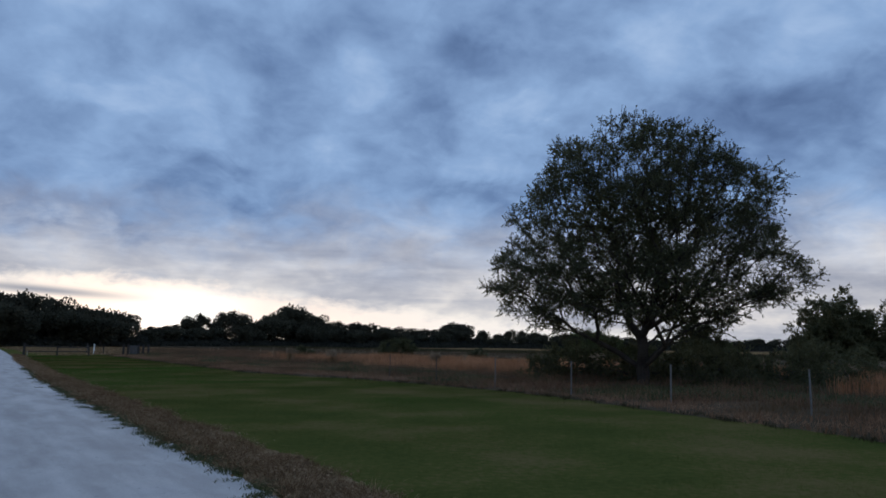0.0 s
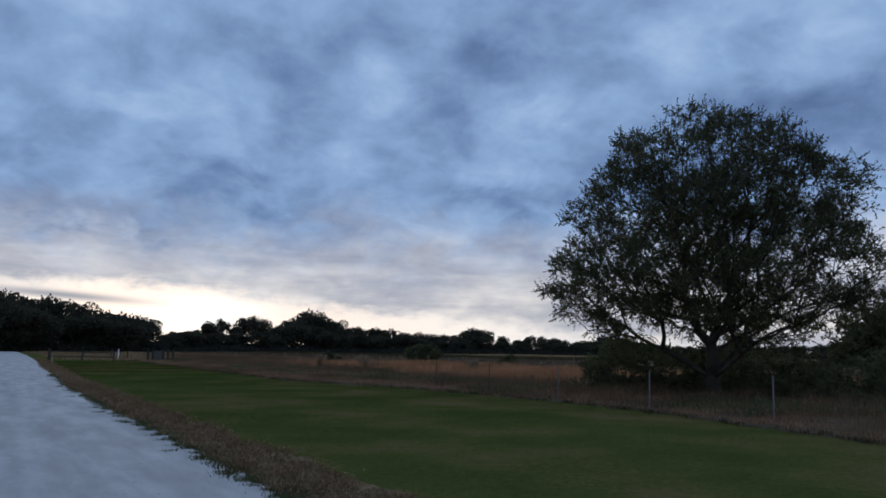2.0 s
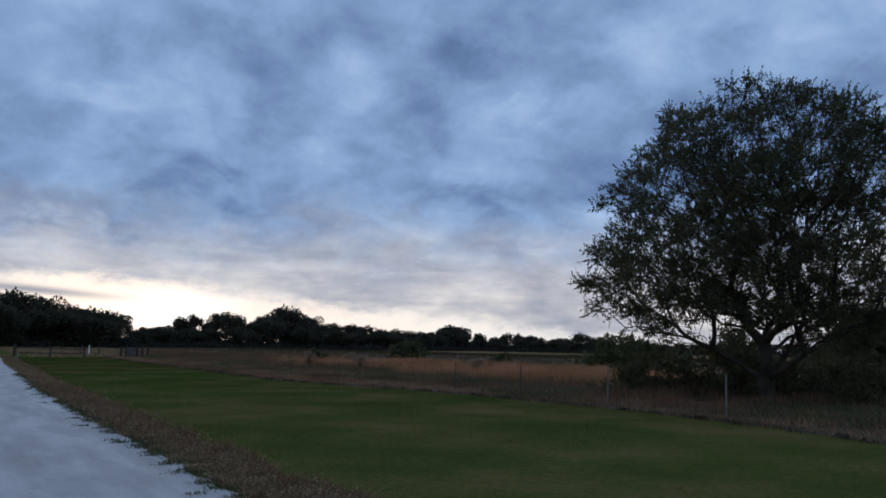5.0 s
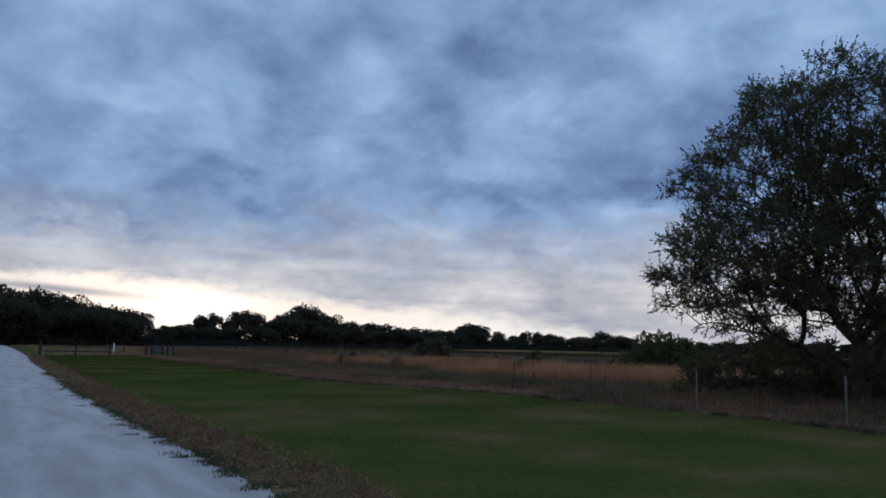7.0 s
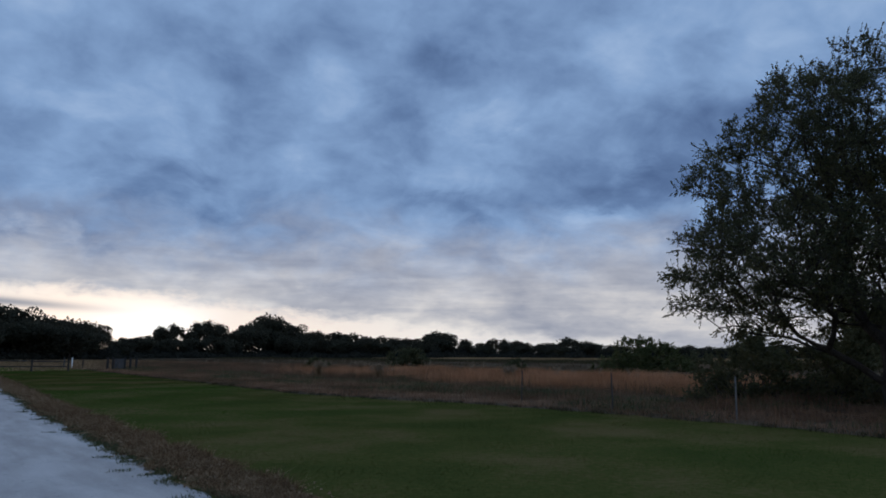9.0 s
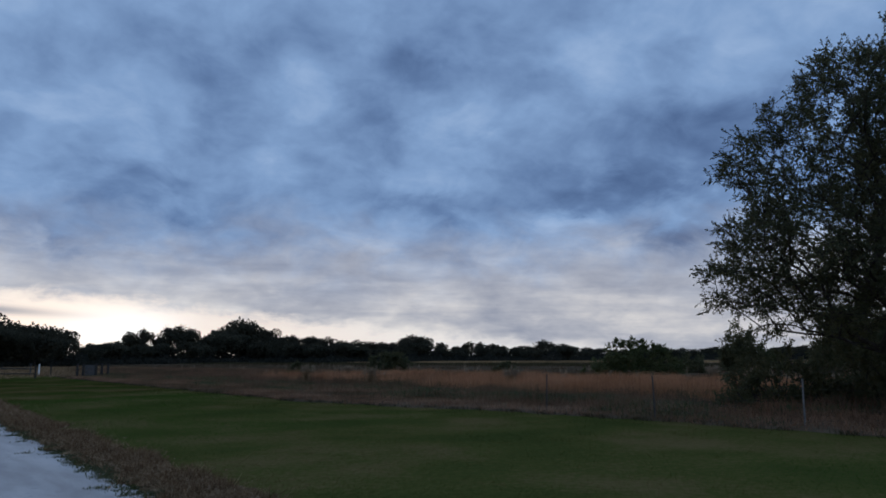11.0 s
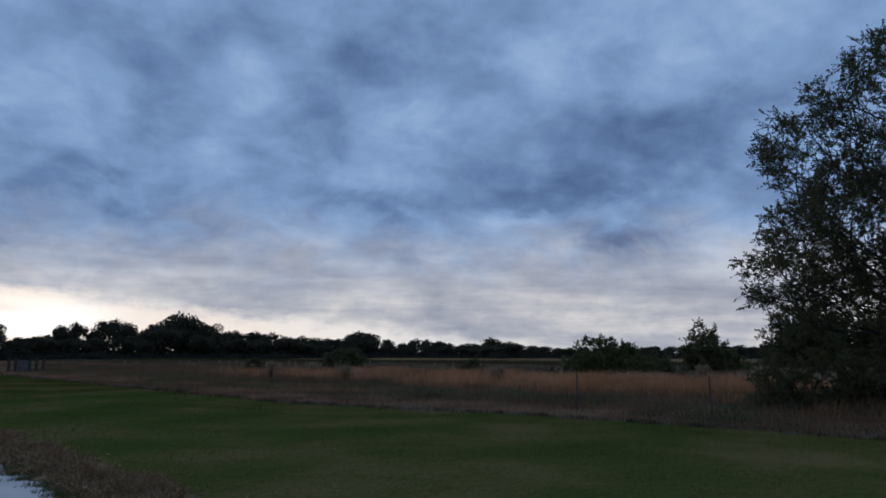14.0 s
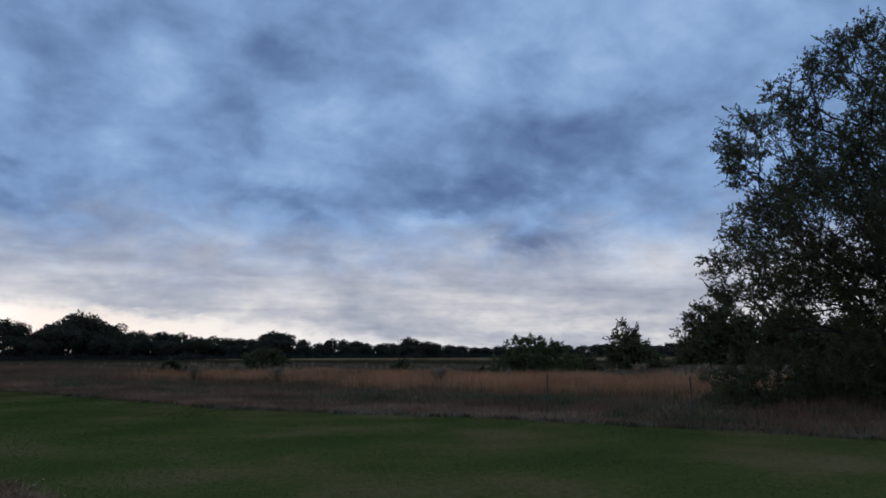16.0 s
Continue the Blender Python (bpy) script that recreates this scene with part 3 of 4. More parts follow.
SHRUBS = [
    ("shrub", 3.6, 73.0, 1.1, 0.9, 1.25, 40, 0.22, SHRUB_LEAF, 24, "small dark shrub in the sedge field"),
    ("shrub", -15.2, 74.0, 1.3, 1.0, 1.3, 40, 0.22, SHRUB_LEAF, 25, "small dark shrub in the sedge field"),
    ("weed", 15.2, 25.9, 0.5, 0.4, 0.95, 26, 0.07, PLUME, 23, "pale flowering weed in the brush"),
    # name, x, y, rx, ry, h, tips, leaf, material, seed, label
    ("small_tree", 29.2, 78.0, 2.3, 2.3, 5.4, 150, 0.24, SHRUB_LEAF, 2, "small round-topped tree standing alone in the field"),
    ("shrub", 32.6, 79.5, 1.9, 1.7, 2.7, 60, 0.24, WILLOW_LEAF, 3, "low leafy shrub beside the small field tree"),
    ("shrub", 15.6, 71.6, 4.4, 2.8, 3.5, 190, 0.22, WILLOW_LEAF, 4, "wide light green willow-like thicket in the field"),
    ("shrub", 20.6, 73.5, 3.0, 2.4, 2.2, 90, 0.22, SHRUB_LEAF, 5, "low dark end of the field thicket"),
    ("small_tree", 56.0, 96.6, 5.6, 5.4, 9.3, 620, 0.40, SHRUB_LEAF, 7, "tall bushy thicket tree with a ragged top"),
    ("small_tree", 66.0, 94.0, 6.0, 5.5, 8.8, 560, 0.40, SHRUB_LEAF, 8, "dark bushy thicket tree with a ragged top"),
    ("small_tree", 76.5, 92.0, 6.0, 5.5, 9.0, 420, 0.40, SHRUB_LEAF, 29, "dark bushy thicket tree with a rounded top"),
    ("shrub", 51.5, 95.5, 2.6, 2.6, 4.4, 200, 0.36, SHRUB_LEAF, 26, "low bushy end of the far thicket"),
    ("shrub", -6.7, 104.1, 2.7, 2.3, 2.9, 110, 0.30, SHRUB_LEAF, 6, "round green shrub alone in the far field"),
    ("shrub", 5.6, 31.4, 1.9, 2.0, 2.0, 110, 0.12, SHRUB_LEAF, 9, "dense dark shrub under the tree's spreading limbs"),
    ("shrub", 8.4, 31.0, 2.8, 2.2, 2.0, 150, 0.12, SHRUB_LEAF, 10, "dense dark shrub behind the tree trunk"),
    ("shrub", 11.8, 29.6, 2.4, 2.2, 1.85, 140, 0.12, SHRUB_LEAF, 11, "dense dark shrub under the tree's spreading limbs"),
    ("shrub", 15.4, 29.0, 2.5, 2.4, 1.7, 140, 0.12, SHRUB_LEAF, 12, "dark tangled shrub behind the wire fence"),
    ("shrub", 12.6, 34.5, 3.4, 2.6, 1.9, 150, 0.14, SHRUB_LEAF, 13, "tall dark shrub behind the tree"),
    ("shrub", 18.6, 33.4, 3.2, 2.8, 1.9, 150, 0.14, SHRUB_LEAF, 14, "tall dark shrub beside the bushy small tree"),
    ("shrub", 10.4, 25.2, 1.6, 1.3, 1.1, 80, 0.10, SHRUB_LEAF, 16, "low dark bramble at the foot of the tree"),
    ("shrub", 22.5, 30.0, 3.0, 2.6, 1.75, 140, 0.13, SHRUB_LEAF, 19, "dark tangled shrub behind the wire fence"),
    ("shrub", 14.6, 25.6, 1.7, 1.4, 1.0, 80, 0.10, SHRUB_LEAF, 20, "low dark bramble in the dry grass"),
]
for name, x, y, rx, ry, h, tips_n, leaf, mat, seed, label in SHRUBS:
    shrub(name, (x, y, 0.0), rx, ry, h, tips_n, leaf, mat, label, "tree" if "tree" in name else "shrub", "field shrubs", seed, leaf_n=11 if h < 3 else 13, per=7, twig=0.12 * h + 0.15)


# ---- the far wood ----
def far_tree(seed, h, w, gappy=0.0, low=0.12):
    """A whole tree as it stands in the far wood: trunk, limbs and a crown of leaf clumps."""
    rng = np.random.default_rng(seed)
    blobs = 22
    c = rng.normal(size=(blobs, 3))
    c /= np.linalg.norm(c, axis=1, keepdims=True)
    c = c * rng.uniform(0.35, 0.85, (blobs, 1)) * [w / 2, w / 2, h * (1 - low) * 0.46] + [0, 0, h * (low + (1 - low) * 0.50)]
    nodes, parent, tips = grow(rng, c, [(0, 0, h * 0.08), (0.1, 0, h * 0.2)], 0.3)
    rad = limb_radii(parent, tips, 0.07, 0.5)
    ob = thing("tree", (0, 0, 0), "dark leafy tree in the far wood edge", "tree", "far wood edge")
    part("trunk", limb_mesh("trunk", nodes, parent, rad, BARK, 0.0, 5), ob)
    per = int(130 * (1 - gappy * 0.40))
    u = rng.normal(size=(blobs, per, 3))
    u /= np.linalg.norm(u, axis=2, keepdims=True)
    size = rng.uniform(0.14, 0.24, (blobs, 1, 1)) * w * (1 - 0.25 * gappy)
    p = (c[:, None] + u * size * rng.uniform(0.6, 1.05, (blobs, per, 1)) * [1, 1, 0.8]).reshape(-1, 3)
    p[:, 2] = np.clip(p[:, 2], 0.3, None)
    m = len(p)
    lv = leaves(rng, p, rng.normal(size=(m, 3)) + u.reshape(-1, 3) * 0.6, rng.uniform(0.5, 1.2, m) * w * 0.066, rng.uniform(0.6, 1.2, m) * w * 0.056)
    part("crown", mesh_of("crown", *lv, FAR_LEAF), ob)
    return ob


# azimuth in degrees from straight ahead, height of the wood's top in degrees, metres away
SKYLINE = [(-62, 4.6, 200), (-40, 4.6, 205), (-36, 4.0, 210), (-33.5, 3.45, 220), (-30, 3.2, 235), (-27, 2.55, 245), (-24.8, 2.05, 258), (-23.4, 1.5, 265),
           (-22.7, 1.05, 300), (-20.2, 1.75, 330), (-16.4, 1.95, 340), (-14.9, 1.35, 350), (-13.6, 2.3, 370), (-12.3, 2.7, 380), (-10.6, 2.1, 380),
           (-8.8, 1.85, 360), (-7.2, 1.45, 350), (-5.0, 1.8, 335), (-3.0, 1.35, 345), (-0.5, 1.3, 360), (1.6, 1.6, 360), (3.6, 1.3, 390), (5.0, 0.95, 420), (6.4, 1.1, 430),
           (10.8, 0.85, 420), (12.3, 1.2, 335), (13.6, 1.2, 335), (14.8, 0.75, 420), (17, 0.6, 440), (27, 0.62, 440), (34, 0.7, 430), (64, 0.9, 420)]
VIEW = Vector((-4.5, 6.5, 1.55))
kinds = [far_tree(60, 12, 11), far_tree(61, 12, 12.5), far_tree(62, 12, 10.5, 0.7, 0.22), far_tree(63, 12, 12), far_tree(64, 12, 13, 0.3)]
used = [False] * len(kinds)
wood = random.Random(5)
sky_az, sky_el, sky_far = (np.array(c) for c in zip(*SKYLINE))


def plant(az, top, away, wide=1.0, which=None):
    """One tree of the wood at that bearing, with its top at that many degrees."""
    k = wood.randrange(len(kinds)) if which is None else which
    if which is None and k == 2:
        k = 3
    x, y = VIEW.x + away * math.sin(radians(az)), VIEW.y + away * math.cos(radians(az))
    tall = max(1.55 + away * math.tan(radians(top)), 3.2) / (7.9 if k == 2 else 9.9)
    m = Matrix.LocRotScale((x, y, 0), Euler((0, 0, wood.uniform(0, 6.28))), (wide * (0.45 + 0.55 * tall), wide * (0.45 + 0.55 * tall), tall))
    if used[k]:
        copy_thing(kinds[k], m @ Matrix.Diagonal((*(1 / f for f in kinds[k].scale), 1)))
    else:
        kinds[k].matrix_basis, used[k] = m, True


az = -61.0
while az < 63:
    el, away = float(np.interp(az, sky_az, sky_el)), float(np.interp(az, sky_az, sky_far))
    gappy = -20.9 < az < -15.2
    if not gappy:
        plant(az + wood.uniform(-0.2, 0.2), el * wood.uniform(0.80, 1.04), away + wood.uniform(0, 12), wood.uniform(0.85, 1.15))
    plant(az + wood.uniform(-0.5, 0.5), el * wood.uniform(0.5, 0.70 if gappy else 0.76), away - wood.uniform(14, 30), wood.uniform(1.0, 1.35))
    az += math.degrees(wood.uniform(6.0, 9.0) / away)


# the open-crowned trees that stand against the bright strip
for az, el, wide in ((-20.2, 1.45, 0.8), (-19.3, 1.6, 0.9), (-17.6, 1.7, 1.0), (-16.8, 1.8, 1.0), (-15.9, 1.65, 0.9), (-14.8, 1.25, 0.9)):
    plant(az, el, 338 + 6 * wide, wide, 2)


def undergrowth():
    """The brush along the foot of the wood, with its shade in the leaf colour."""
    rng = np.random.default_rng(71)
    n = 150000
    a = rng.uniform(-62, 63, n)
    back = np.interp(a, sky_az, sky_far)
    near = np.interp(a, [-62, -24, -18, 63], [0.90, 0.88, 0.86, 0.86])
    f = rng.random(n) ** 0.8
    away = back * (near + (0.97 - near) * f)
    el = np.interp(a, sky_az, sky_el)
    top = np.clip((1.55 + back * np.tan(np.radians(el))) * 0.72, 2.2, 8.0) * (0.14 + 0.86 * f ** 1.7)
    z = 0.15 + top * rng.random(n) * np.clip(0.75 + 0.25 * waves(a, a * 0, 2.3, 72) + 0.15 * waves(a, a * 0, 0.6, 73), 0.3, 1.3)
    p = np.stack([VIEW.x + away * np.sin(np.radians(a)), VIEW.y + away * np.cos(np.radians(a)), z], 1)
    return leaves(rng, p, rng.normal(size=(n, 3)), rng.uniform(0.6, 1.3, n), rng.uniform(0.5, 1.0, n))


tagged(new("far_undergrowth", mesh_of("far_undergrowth", *undergrowth(), SHADED_FAR_BRUSH)), "tangled brush along the foot of the wood, coloured dark for shade", "brush", kind="stuff")


# ---- fences ----
def wire_fence():
    """Steel posts with woven wire between them, along the edge of the field."""
    ob = thing("wire_fence", at(11.4, 15.6), "low woven-wire field fence on pale metal posts", "fence")
    rng = random.Random(3)
    spots = [0.55 + 3.66 * k for k in range(-2, 8)]
    post = None
    for s in spots:
        p = at(s - 11.4, 0) + N * rng.uniform(-0.03, 0.03)
        tilt = pose(p.x, p.y, 0, rng.uniform(-2.5, 2.5), rng.uniform(-2.5, 2.5), 35)
        if post is None:
            bm = bmesh.new()
            for lo, hi in (((-0.017, -0.004, -0.05), (0.017, 0.004, 1.06)), ((-0.004, 0.003, -0.05), (0.004, 0.030, 1.06))):
                made = bmesh.ops.create_cube(bm, size=1.0)["verts"]
                for v in made:
                    v.co = Vector([(a + b) / 2 + c * (b - a) for a, b, c in zip(lo, hi, v.co)])
            for k in range(12):
                made = bmesh.ops.create_cube(bm, size=1.0)["verts"]
                for v in made:
                    v.co = Vector((v.co.x * 0.016, -0.008 + v.co.y * 0.010, 0.18 + k * 0.075 + v.co.z * 0.018))
            post = bpy.data.meshes.new("post")
            bm.to_mesh(post)
            bm.free()
            dark_post = post.copy()
            post.materials.append(POST_METAL)
            dark_post.materials.append(DARK_STEEL)
        q = part("post", dark_post if s > 20 else post, ob)
        q.matrix_basis = tilt
    lo, hi = spots[0] - 11.4, spots[-1] - 11.4
    runs, rises = [], []
    for k, z in enumerate((0.10, 0.20, 0.31, 0.43, 0.56, 0.70, 0.85, 1.0)):
        for s in spots[:-1]:
            a, m, b = (at(s - 11.4 + f * 3.67, -0.012, z - 0.02 * (f == 0.5)) for f in (0, 0.5, 1))
            runs += [(a, m), (m, b)]
    s = lo
    while s < hi:
        rises.append((at(s, -0.012, 0.08), at(s + 0.01, -0.012, 1.0)))
        s += 0.15
    for name, pairs, r in (("wire_mesh", runs + rises, 0.0010),):
        a, b = np.array([p[0][:] for p in pairs]), np.array([p[1][:] for p in pairs])
        part(name, mesh_of(name, *tubes(a, b, np.full(len(a), r), np.full(len(a), r), 4), WIRE), ob, "thin dull grey wire")


wire_fence()


def round_post(name, parent, p, r, h, mat, label=""):
    bm = bmesh.new()
    bmesh.ops.create_cone(bm, cap_ends=True, segments=10, radius1=r, radius2=r * 0.93, depth=h + 0.05)
    bmesh.ops.translate(bm, verts=bm.verts, vec=(0, 0, h / 2 - 0.025))
    bmesh.ops.bevel(bm, geom=[e for e in bm.edges if all(v.co.z > h * 0.9 for v in e.verts)], offset=r * 0.3, segments=2, affect="EDGES")
    me = bpy.data.meshes.new(name)
    bm.to_mesh(me)
    bm.free()
    me.materials.append(mat)
    ob = part(name, me, parent, label)
    ob.location = p
    return ob


def rail_fence():
    """Old wooden rails between the track and the pen."""
    foot = Vector((-43.0, 70.4, 0))
    ob = thing("rail_fence", foot, "old dark wooden rail fence beside the track", "fence")
    stops = [Vector((0, 0, 0)), Vector((2.3, 2.0, 0)), Vector((4.6, 4.0, 0))]
    for k, p in enumerate(stops):
        round_post("post", ob, p, 0.13 if k == 0 else 0.08, 1.35 if k == 0 else 1.1, WOOD)
    for a, b, z in ((stops[0], stops[1], 1.0), (stops[1], stops[2], 0.92), (stops[0], stops[1], 0.5), (stops[1], stops[2], 0.48)):
        a, b = a + Vector((0, 0, z)), b + Vector((0, 0, z - 0.05))
        part("rail", mesh_of("rail", *tubes([a[:]], [b[:]], [0.055], [0.048], 8), WOOD, True), ob)


rail_fence()


def marker(place, h, label, mat, r=0.07):
    ob = thing("marker_post", place, label, "post")
    round_post("shaft", ob, (0, 0, 0), r, h, mat)


marker((-43.2, 84.9, 0), 1.25, "white painted wooden post in the grass", WHITE, 0.08)
marker((-42.6, 70.3, 0), 0.55, "short weathered pale stake beside the rail fence", PALE_WOOD, 0.045)
marker((-44.6, 86.0, 0), 1.3, "thin grey wooden fence post in the grass", GREY_WOOD)
marker((-41.6, 84.0, 0), 1.2, "thin dark wooden fence post in the grass", WOOD)


def pen_gate():
    """Five stout posts with a grey boarded panel between two of them."""
    ob = thing("pen_gate", (-35.6, 79.6, 0), "row of dark wooden posts with a grey boarded gate", "gate")
    way = Vector((0.93, 0.37, 0))
    for d in (-1.35, -0.85, 0.25, 0.75, 1.3):
        round_post("post", ob, way * d, 0.12, 1.28, WOOD)
    turn = Matrix.Rotation(math.atan2(way.y, way.x), 4, "Z")
    for k in range(6):
        x = -0.70 + k * 0.15
        box_part("board", (x, -0.02, 0.12), (x + 0.135, 0.02, 1.14), GREY_WOOD, ob, edge=0.006, tilt=turn)
    for z in (0.35, 0.9):
        box_part("crossbar", (-0.8, 0.022, z), (0.2, 0.06, z + 0.1), WOOD, ob, edge=0.008, tilt=turn)


pen_gate()


# ---- grass ----
def stuff(name, data, mat, label, category="grass"):
    return tagged(new(name, mesh_of(name, *data, mat)), label, category, kind="stuff")


def lawn():
    rng = np.random.default_rng(81)
    s = -2 + 88 * rng.random(560000) ** 1.5
    d = rng.uniform(3.3, 15.2, len(s))
    ok = (d < mown_edge(s) + 0.25) & (d > road_edge(s) + 0.75 + 0.35 * rng.random(len(s)))
    s, d = s[ok], d[ok]
    far = np.clip((s - 8) / 50, 0, 1)
    tall = 0.009 + 0.007 * rng.random(len(s)) + 0.003 * waves(s, d, 2.5, 12)
    return blades(rng, ground_xyz(s, d, lawn_height(s, d) - 0.002), tall * (1 + 0.4 * far), 0.006 + 0.022 * far, 2.4, simple=True)


stuff("lawn_grass", lawn(), GRASS, "short mown green grass with yellowed patches")


def verge_grass():
    rng = np.random.default_rng(82)
    s1, d1 = spread(rng, 66000, 1, 34, -0.15, 1.15)
    s2, d2 = spread(rng, 25000, 34, 88, -0.1, 1.15)
    s, d = np.concatenate([s1, s2]), np.concatenate([d1, d2])
    comb = 0.20 * waves(s, s * 0, 0.9, 31) + 0.16 * waves(s, s * 0, 0.37, 36)
    ok = (d > 0.09 + comb) & (d < 0.95 + 0.2 * waves(s, s * 0, 1.8, 37))
    s, d = s[ok], d[ok]
    far = np.clip((s - 10) / 50, 0, 1)
    tall = 0.05 + 0.07 * rng.random(len(s)) * (0.5 + np.clip(waves(s, d, 1.2, 38) + 0.5, 0, 1))
    return blades(rng, ground_xyz(s, d + road_edge(s), 0.02), tall * (1 + 0.3 * far), 0.010 + 0.013 * far, 1.7, simple=True)


stuff("verge_grass", verge_grass(), VERGE_STRAW, "dry brown grass and leaf litter along the track")


def dark_fringe():
    """Dark tufts that creep over the edge of the track."""
    rng = np.random.default_rng(83)
    s0 = rng.uniform(2, 45, 640)
    d0 = np.abs(rng.normal(0, 0.16, 640)) * rng.choice([1, 1, -0.8], 640)
    k = 45
    s = np.repeat(s0, k) + rng.normal(0, 0.05, 640 * k)
    d = np.repeat(d0, k) + rng.normal(0, 0.08, 640 * k)
    return blades(rng, ground_xyz(s, d + road_edge(s), 0.02), rng.uniform(0.03, 0.07, len(s)), 0.009, 1.0)


stuff("edge_grass", dark_fringe(), BRUSH, "dark grass tufts creeping over the track's edge")


def zone(seed, n, s0, s1, d0, d1, tall, wide, clump=0.0, lean=0.3, edge=True, wave=9.0, cut=-9.0, shrink=0.4, simple=False):
    """Wild grass between two distances from the road, taller and shorter in patches."""
    rng = np.random.default_rng(seed)
    s, d = spread(rng, n, s0, s1, d0, d1)
    if clump:
        m = n // 14
        c = rng.integers(0, m, n)
        cs, cd = spread(rng, m, s0, s1, d0, d1)
        s, d = cs[c] + rng.normal(0, clump, n), cd[c] + rng.normal(0, clump, n)
    w = waves(s, d, wave, seed + 1)
    ok = w > cut
    if edge:
        ok &= d > mown_edge(s) - 0.05 + 0.25 * waves(s, s * 0, 0.9, 8)
    if tall > 0.8:
        ok &= (s - 18.0) ** 2 / 1.3 + (d - 24.0) ** 2 > 36
    s, d, w = s[ok], d[ok], w[ok]
    h = tall * (0.55 + 0.45 * rng.random(len(s))) * (1 - shrink + shrink * np.clip(0.5 + 0.6 * w, 0, 1))
    return blades(rng, ground_xyz(s, d, 0.02), h, wide * rng.uniform(0.7, 1.4, len(s)), lean, simple=simple)


stuff("edge_weeds", zone(90, 110000, -14, 84, 12.2, 19.5, 0.36, 0.009, lean=1.1, wave=2.6, shrink=0.75), GREY_DRY, "knee-low pinkish and grey dry grass along the fence")
stuff("green_weeds", zone(91, 80000, -14, 90, 15.6, 25.5, 0.48, 0.018, 0.28, 1.0, cut=-0.15, wave=6.0, shrink=0.7), BRUSH, "low dark green weeds and brambles behind the fence")
stuff("dry_field_grass", zone(92, 45000, -16, 95, 16.5, 27.0, 0.60, 0.013, 0.25, 0.8, wave=5.0, shrink=0.7), MIXED, "dry grey-brown field grass")
stuff("brown_sedge", zone(88, 60000, 42, 125, 22.0, 37.0, 0.9, 0.018, 0.22, 0.35, wave=6.0, shrink=0.5), MIXED, "brown mixed sedge and dry stalks")
stuff("broomsedge", zone(93, 80000, -20, 62, 22.5, 37.0, 1.0, 0.016, 0.20, 0.30, wave=7.0, shrink=0.5), SEDGE, "waist-high orange-brown broomsedge")
stuff("sedge_tufts", zone(89, 26000, -16, 100, 17.0, 24.0, 0.75, 0.012, 0.22, 0.55, wave=5.0, cut=0.25, shrink=0.6), MIXED, "scattered brown tufts of sedge among the weeds")
stuff("far_field_grass", zone(94, 70000, -30, 240, 36.0, 106.0, 0.26, 0.07, 0.5, 0.35, wave=30.0, simple=True), FAR_GRASS, "dull brown-green grass of the far field")
stuff("pale_field_grass", zone(95, 60000, -60, 420, 150.0, 225.0, 0.55, 0.22, 1.2, 0.35, wave=60.0, simple=True), PALE_GRASS, "pale tan grass of the far field")
stuff("dark_far_weeds", zone(87, 42000, -60, 330, 92.0, 122.0, 0.72, 0.12, 0.6, 0.5, edge=False, wave=25.0, simple=True), SHADE_AND_WEED, "dark brown-green weeds across the far field")
stuff("track_end_grass", zone(96, 26000, 84, 190, 7.5, 40.0, 0.55, 0.05, 0.4, 0.35, edge=False, simple=True), DRY, "brown field grass beyond the rail fence")


def plumes():
    """Pale seed heads that stand above the sedge."""
    rng = np.random.default_rng(97)
    s, d = spread(rng, 90, -10, 95, 24.0, 44.0)
    k = 26
    root = np.repeat(ground_xyz(s, d, 0.0), k, 0)
    tall = np.repeat(rng.uniform(0.75, 1.02, len(s)), k)
    root[:, 2] = tall * rng.uniform(0.62, 1.0, len(tall))
    root[:, :2] += rng.normal(0, 0.05, (len(root), 2))
    way = rng.normal(size=root.shape) * 0.35 + [0, 0, 1]
    return leaves(rng, root, way, rng.uniform(0.08, 0.18, len(root)), 0.022)


stuff("grass_plumes", plumes(), PLUME, "pale feathery seed heads above the sedge")


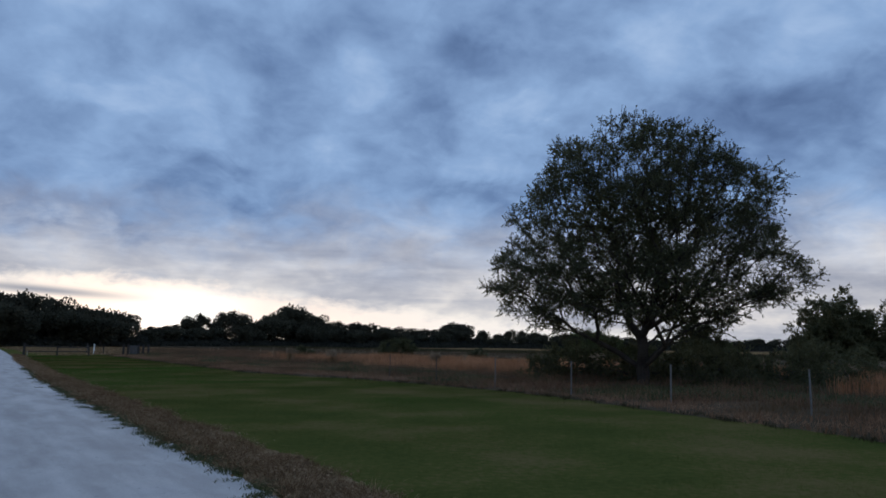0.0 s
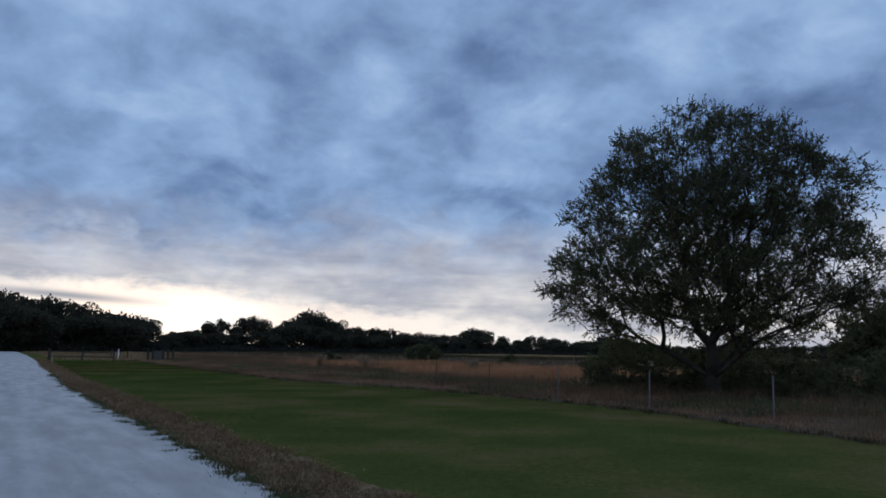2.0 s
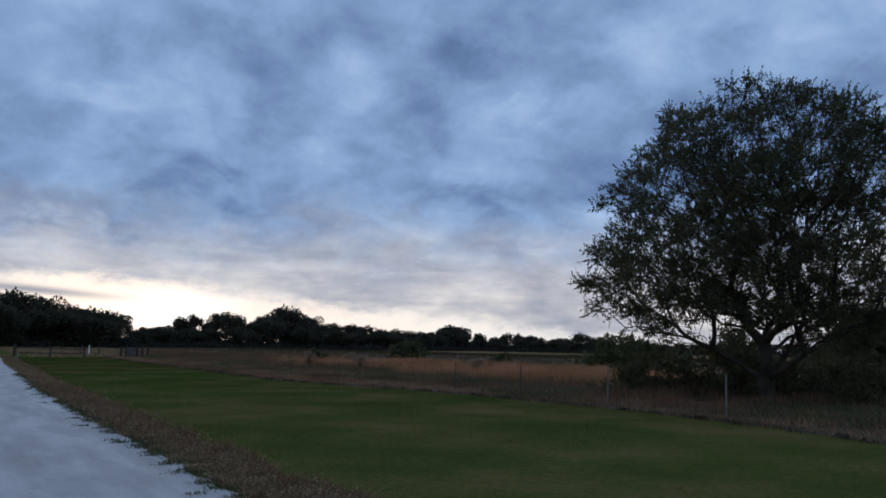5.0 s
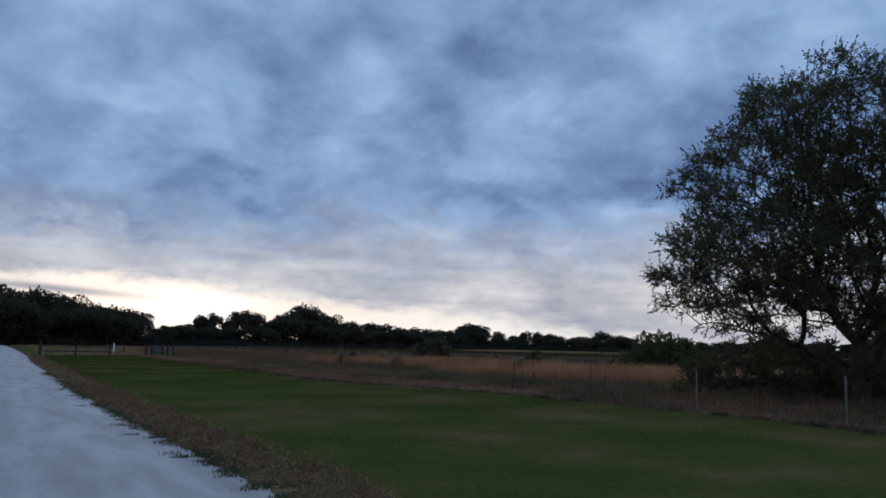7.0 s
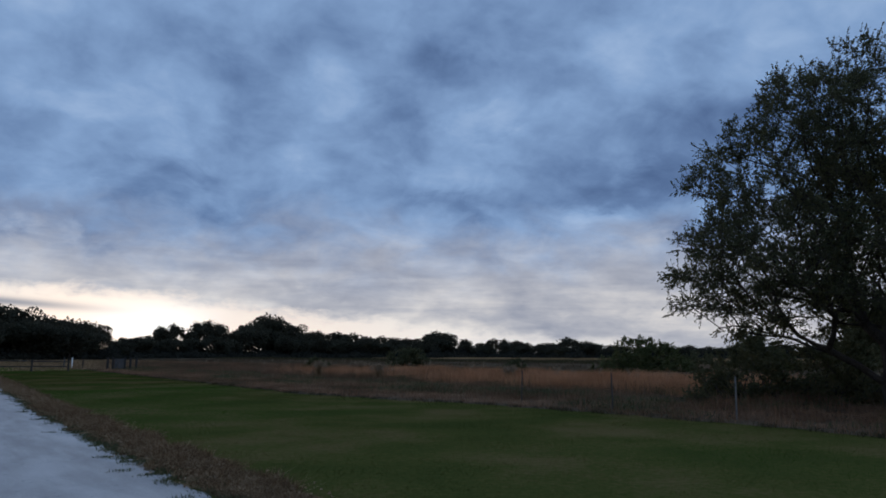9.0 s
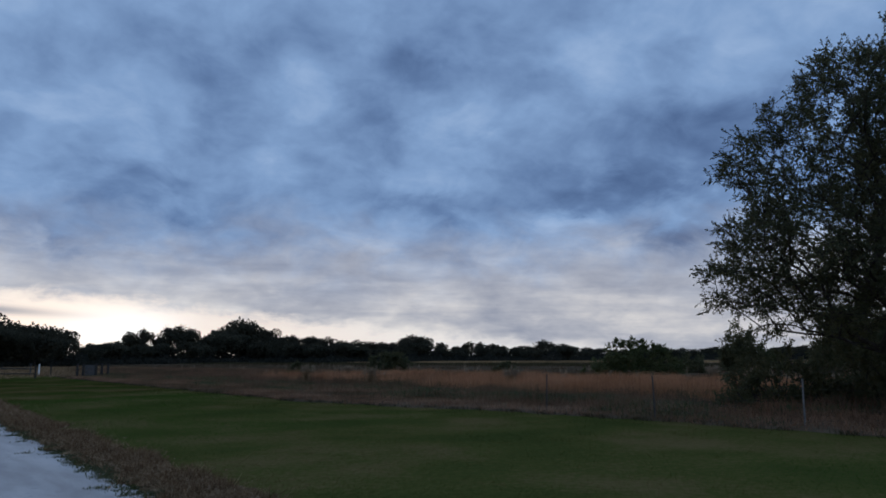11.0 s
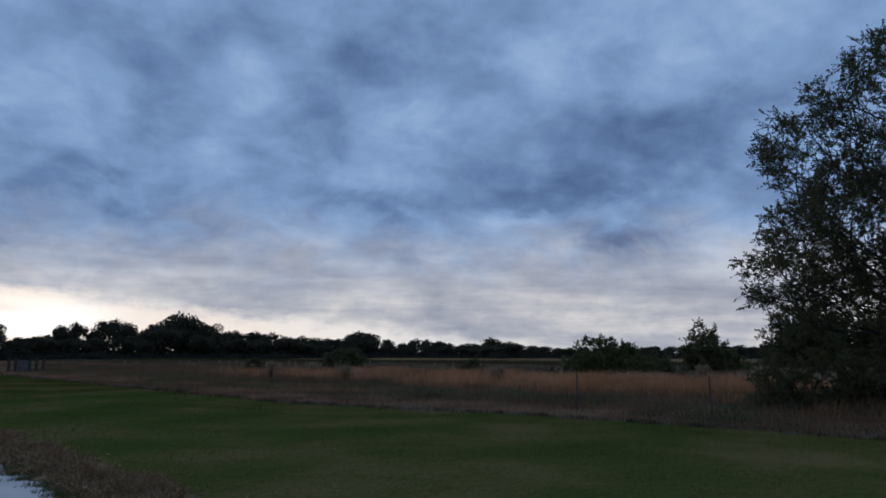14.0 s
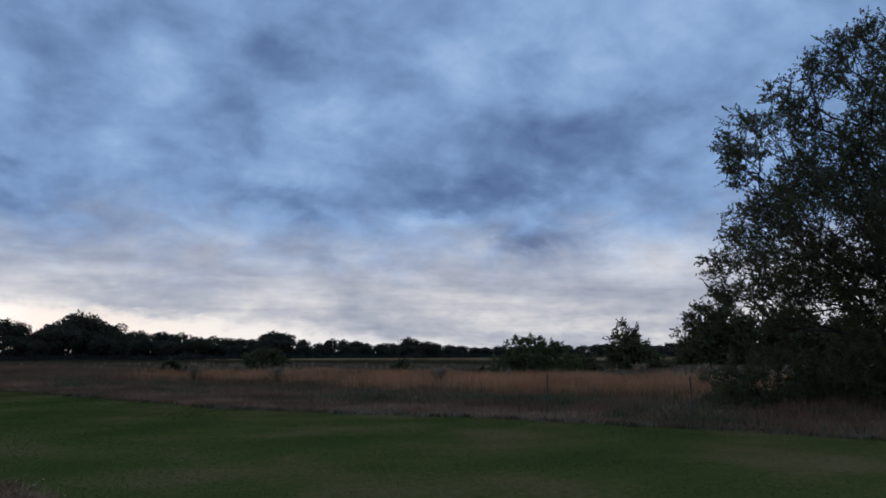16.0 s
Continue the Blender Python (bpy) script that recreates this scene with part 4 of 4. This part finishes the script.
def dead_leaves():
    """Fallen leaves lying on the strip beside the track, some blown on to it."""
    rng = np.random.default_rng(98)
    n = 12000
    s = 4 + 70 * rng.random(n) ** 1.7
    d = road_edge(s) + 0.45 + rng.normal(0, 0.26, n)
    ok = (d > road_edge(s) - 0.25) & (rng.random(n) < np.clip(0.7 + 0.6 * waves(s, d, 1.1, 44), 0.1, 1))
    s, d = s[ok], d[ok]
    way = rng.normal(size=(len(s), 3)) * [1, 1, 0.25]
    big = rng.uniform(0.022, 0.05, len(s)) * (1 + np.clip((s - 10) / 40, 0, 1))
    return leaves(rng, ground_xyz(s, d, 0.055 + 0.03 * rng.random(len(s))), way, big, big * 0.55, 0.35)


stuff("fallen_leaves", dead_leaves(), LEAF_DEAD, "curled brown fallen leaves beside the track", "leaves")


def edge_shade_tufts():
    """Dark blades added along the field's edge as the shadow line below the weeds."""
    rng = np.random.default_rng(99)
    s0 = rng.uniform(-8, 84, 420)
    d0 = rng.normal(0.05, 0.10, 420)
    k = 16
    s = np.repeat(s0, k) + rng.normal(0, 0.10, 420 * k)
    d = np.repeat(d0, k) + rng.normal(0, 0.06, 420 * k)
    rag = 0.18 * waves(s, s * 0, 1.3, 8)
    return blades(rng, ground_xyz(s, d + mown_edge(s) + rag, 0.0), rng.uniform(0.06, 0.14, len(s)), 0.014, 0.6)


stuff("edge_shade_tufts", edge_shade_tufts(), SHADE_AND_WEED, "dark grass standing in for the shade line along the mown strip")


def grass_clump(place, tall, seed):
    """A tall pale tussock with feathery heads."""
    rng = np.random.default_rng(seed)
    ob = thing("grass_clump", place, "tall pale tussock of dry plume grass", "grass", "plume grass tussocks")
    n = 170
    root = np.concatenate([rng.normal(0, 0.13, (n, 2)), np.zeros((n, 1))], 1)
    part("stalk_tuft", mesh_of("stalk_tuft", *blades(rng, root, tall * rng.uniform(0.6, 1.0, n), 0.022, 0.22), DRY), ob)
    head = np.repeat(root[:26] * [1.8, 1.8, 0] + [0, 0, tall * 0.82], 16, 0) + rng.normal(0, 0.035, (416, 3)) * [1, 1, 3]
    part("seed_head", mesh_of("seed_head", *leaves(rng, head, rng.normal(size=(416, 3)) * 0.4 + [0, 0, 1], 0.15, 0.03), PLUME), ob, "pale feathery seed heads")["kind"] = "stuff"


for k, (x, y, tall) in enumerate(((-12.3, 55.3, 1.1), (-8.0, 50.0, 0.9), (-10.0, 62.3, 0.95), (8.3, 38.4, 1.0), (-0.5, 46.5, 0.85), (11.0, 47.0, 0.95))):
    grass_clump((x, y, 0.0), tall, 120 + k)
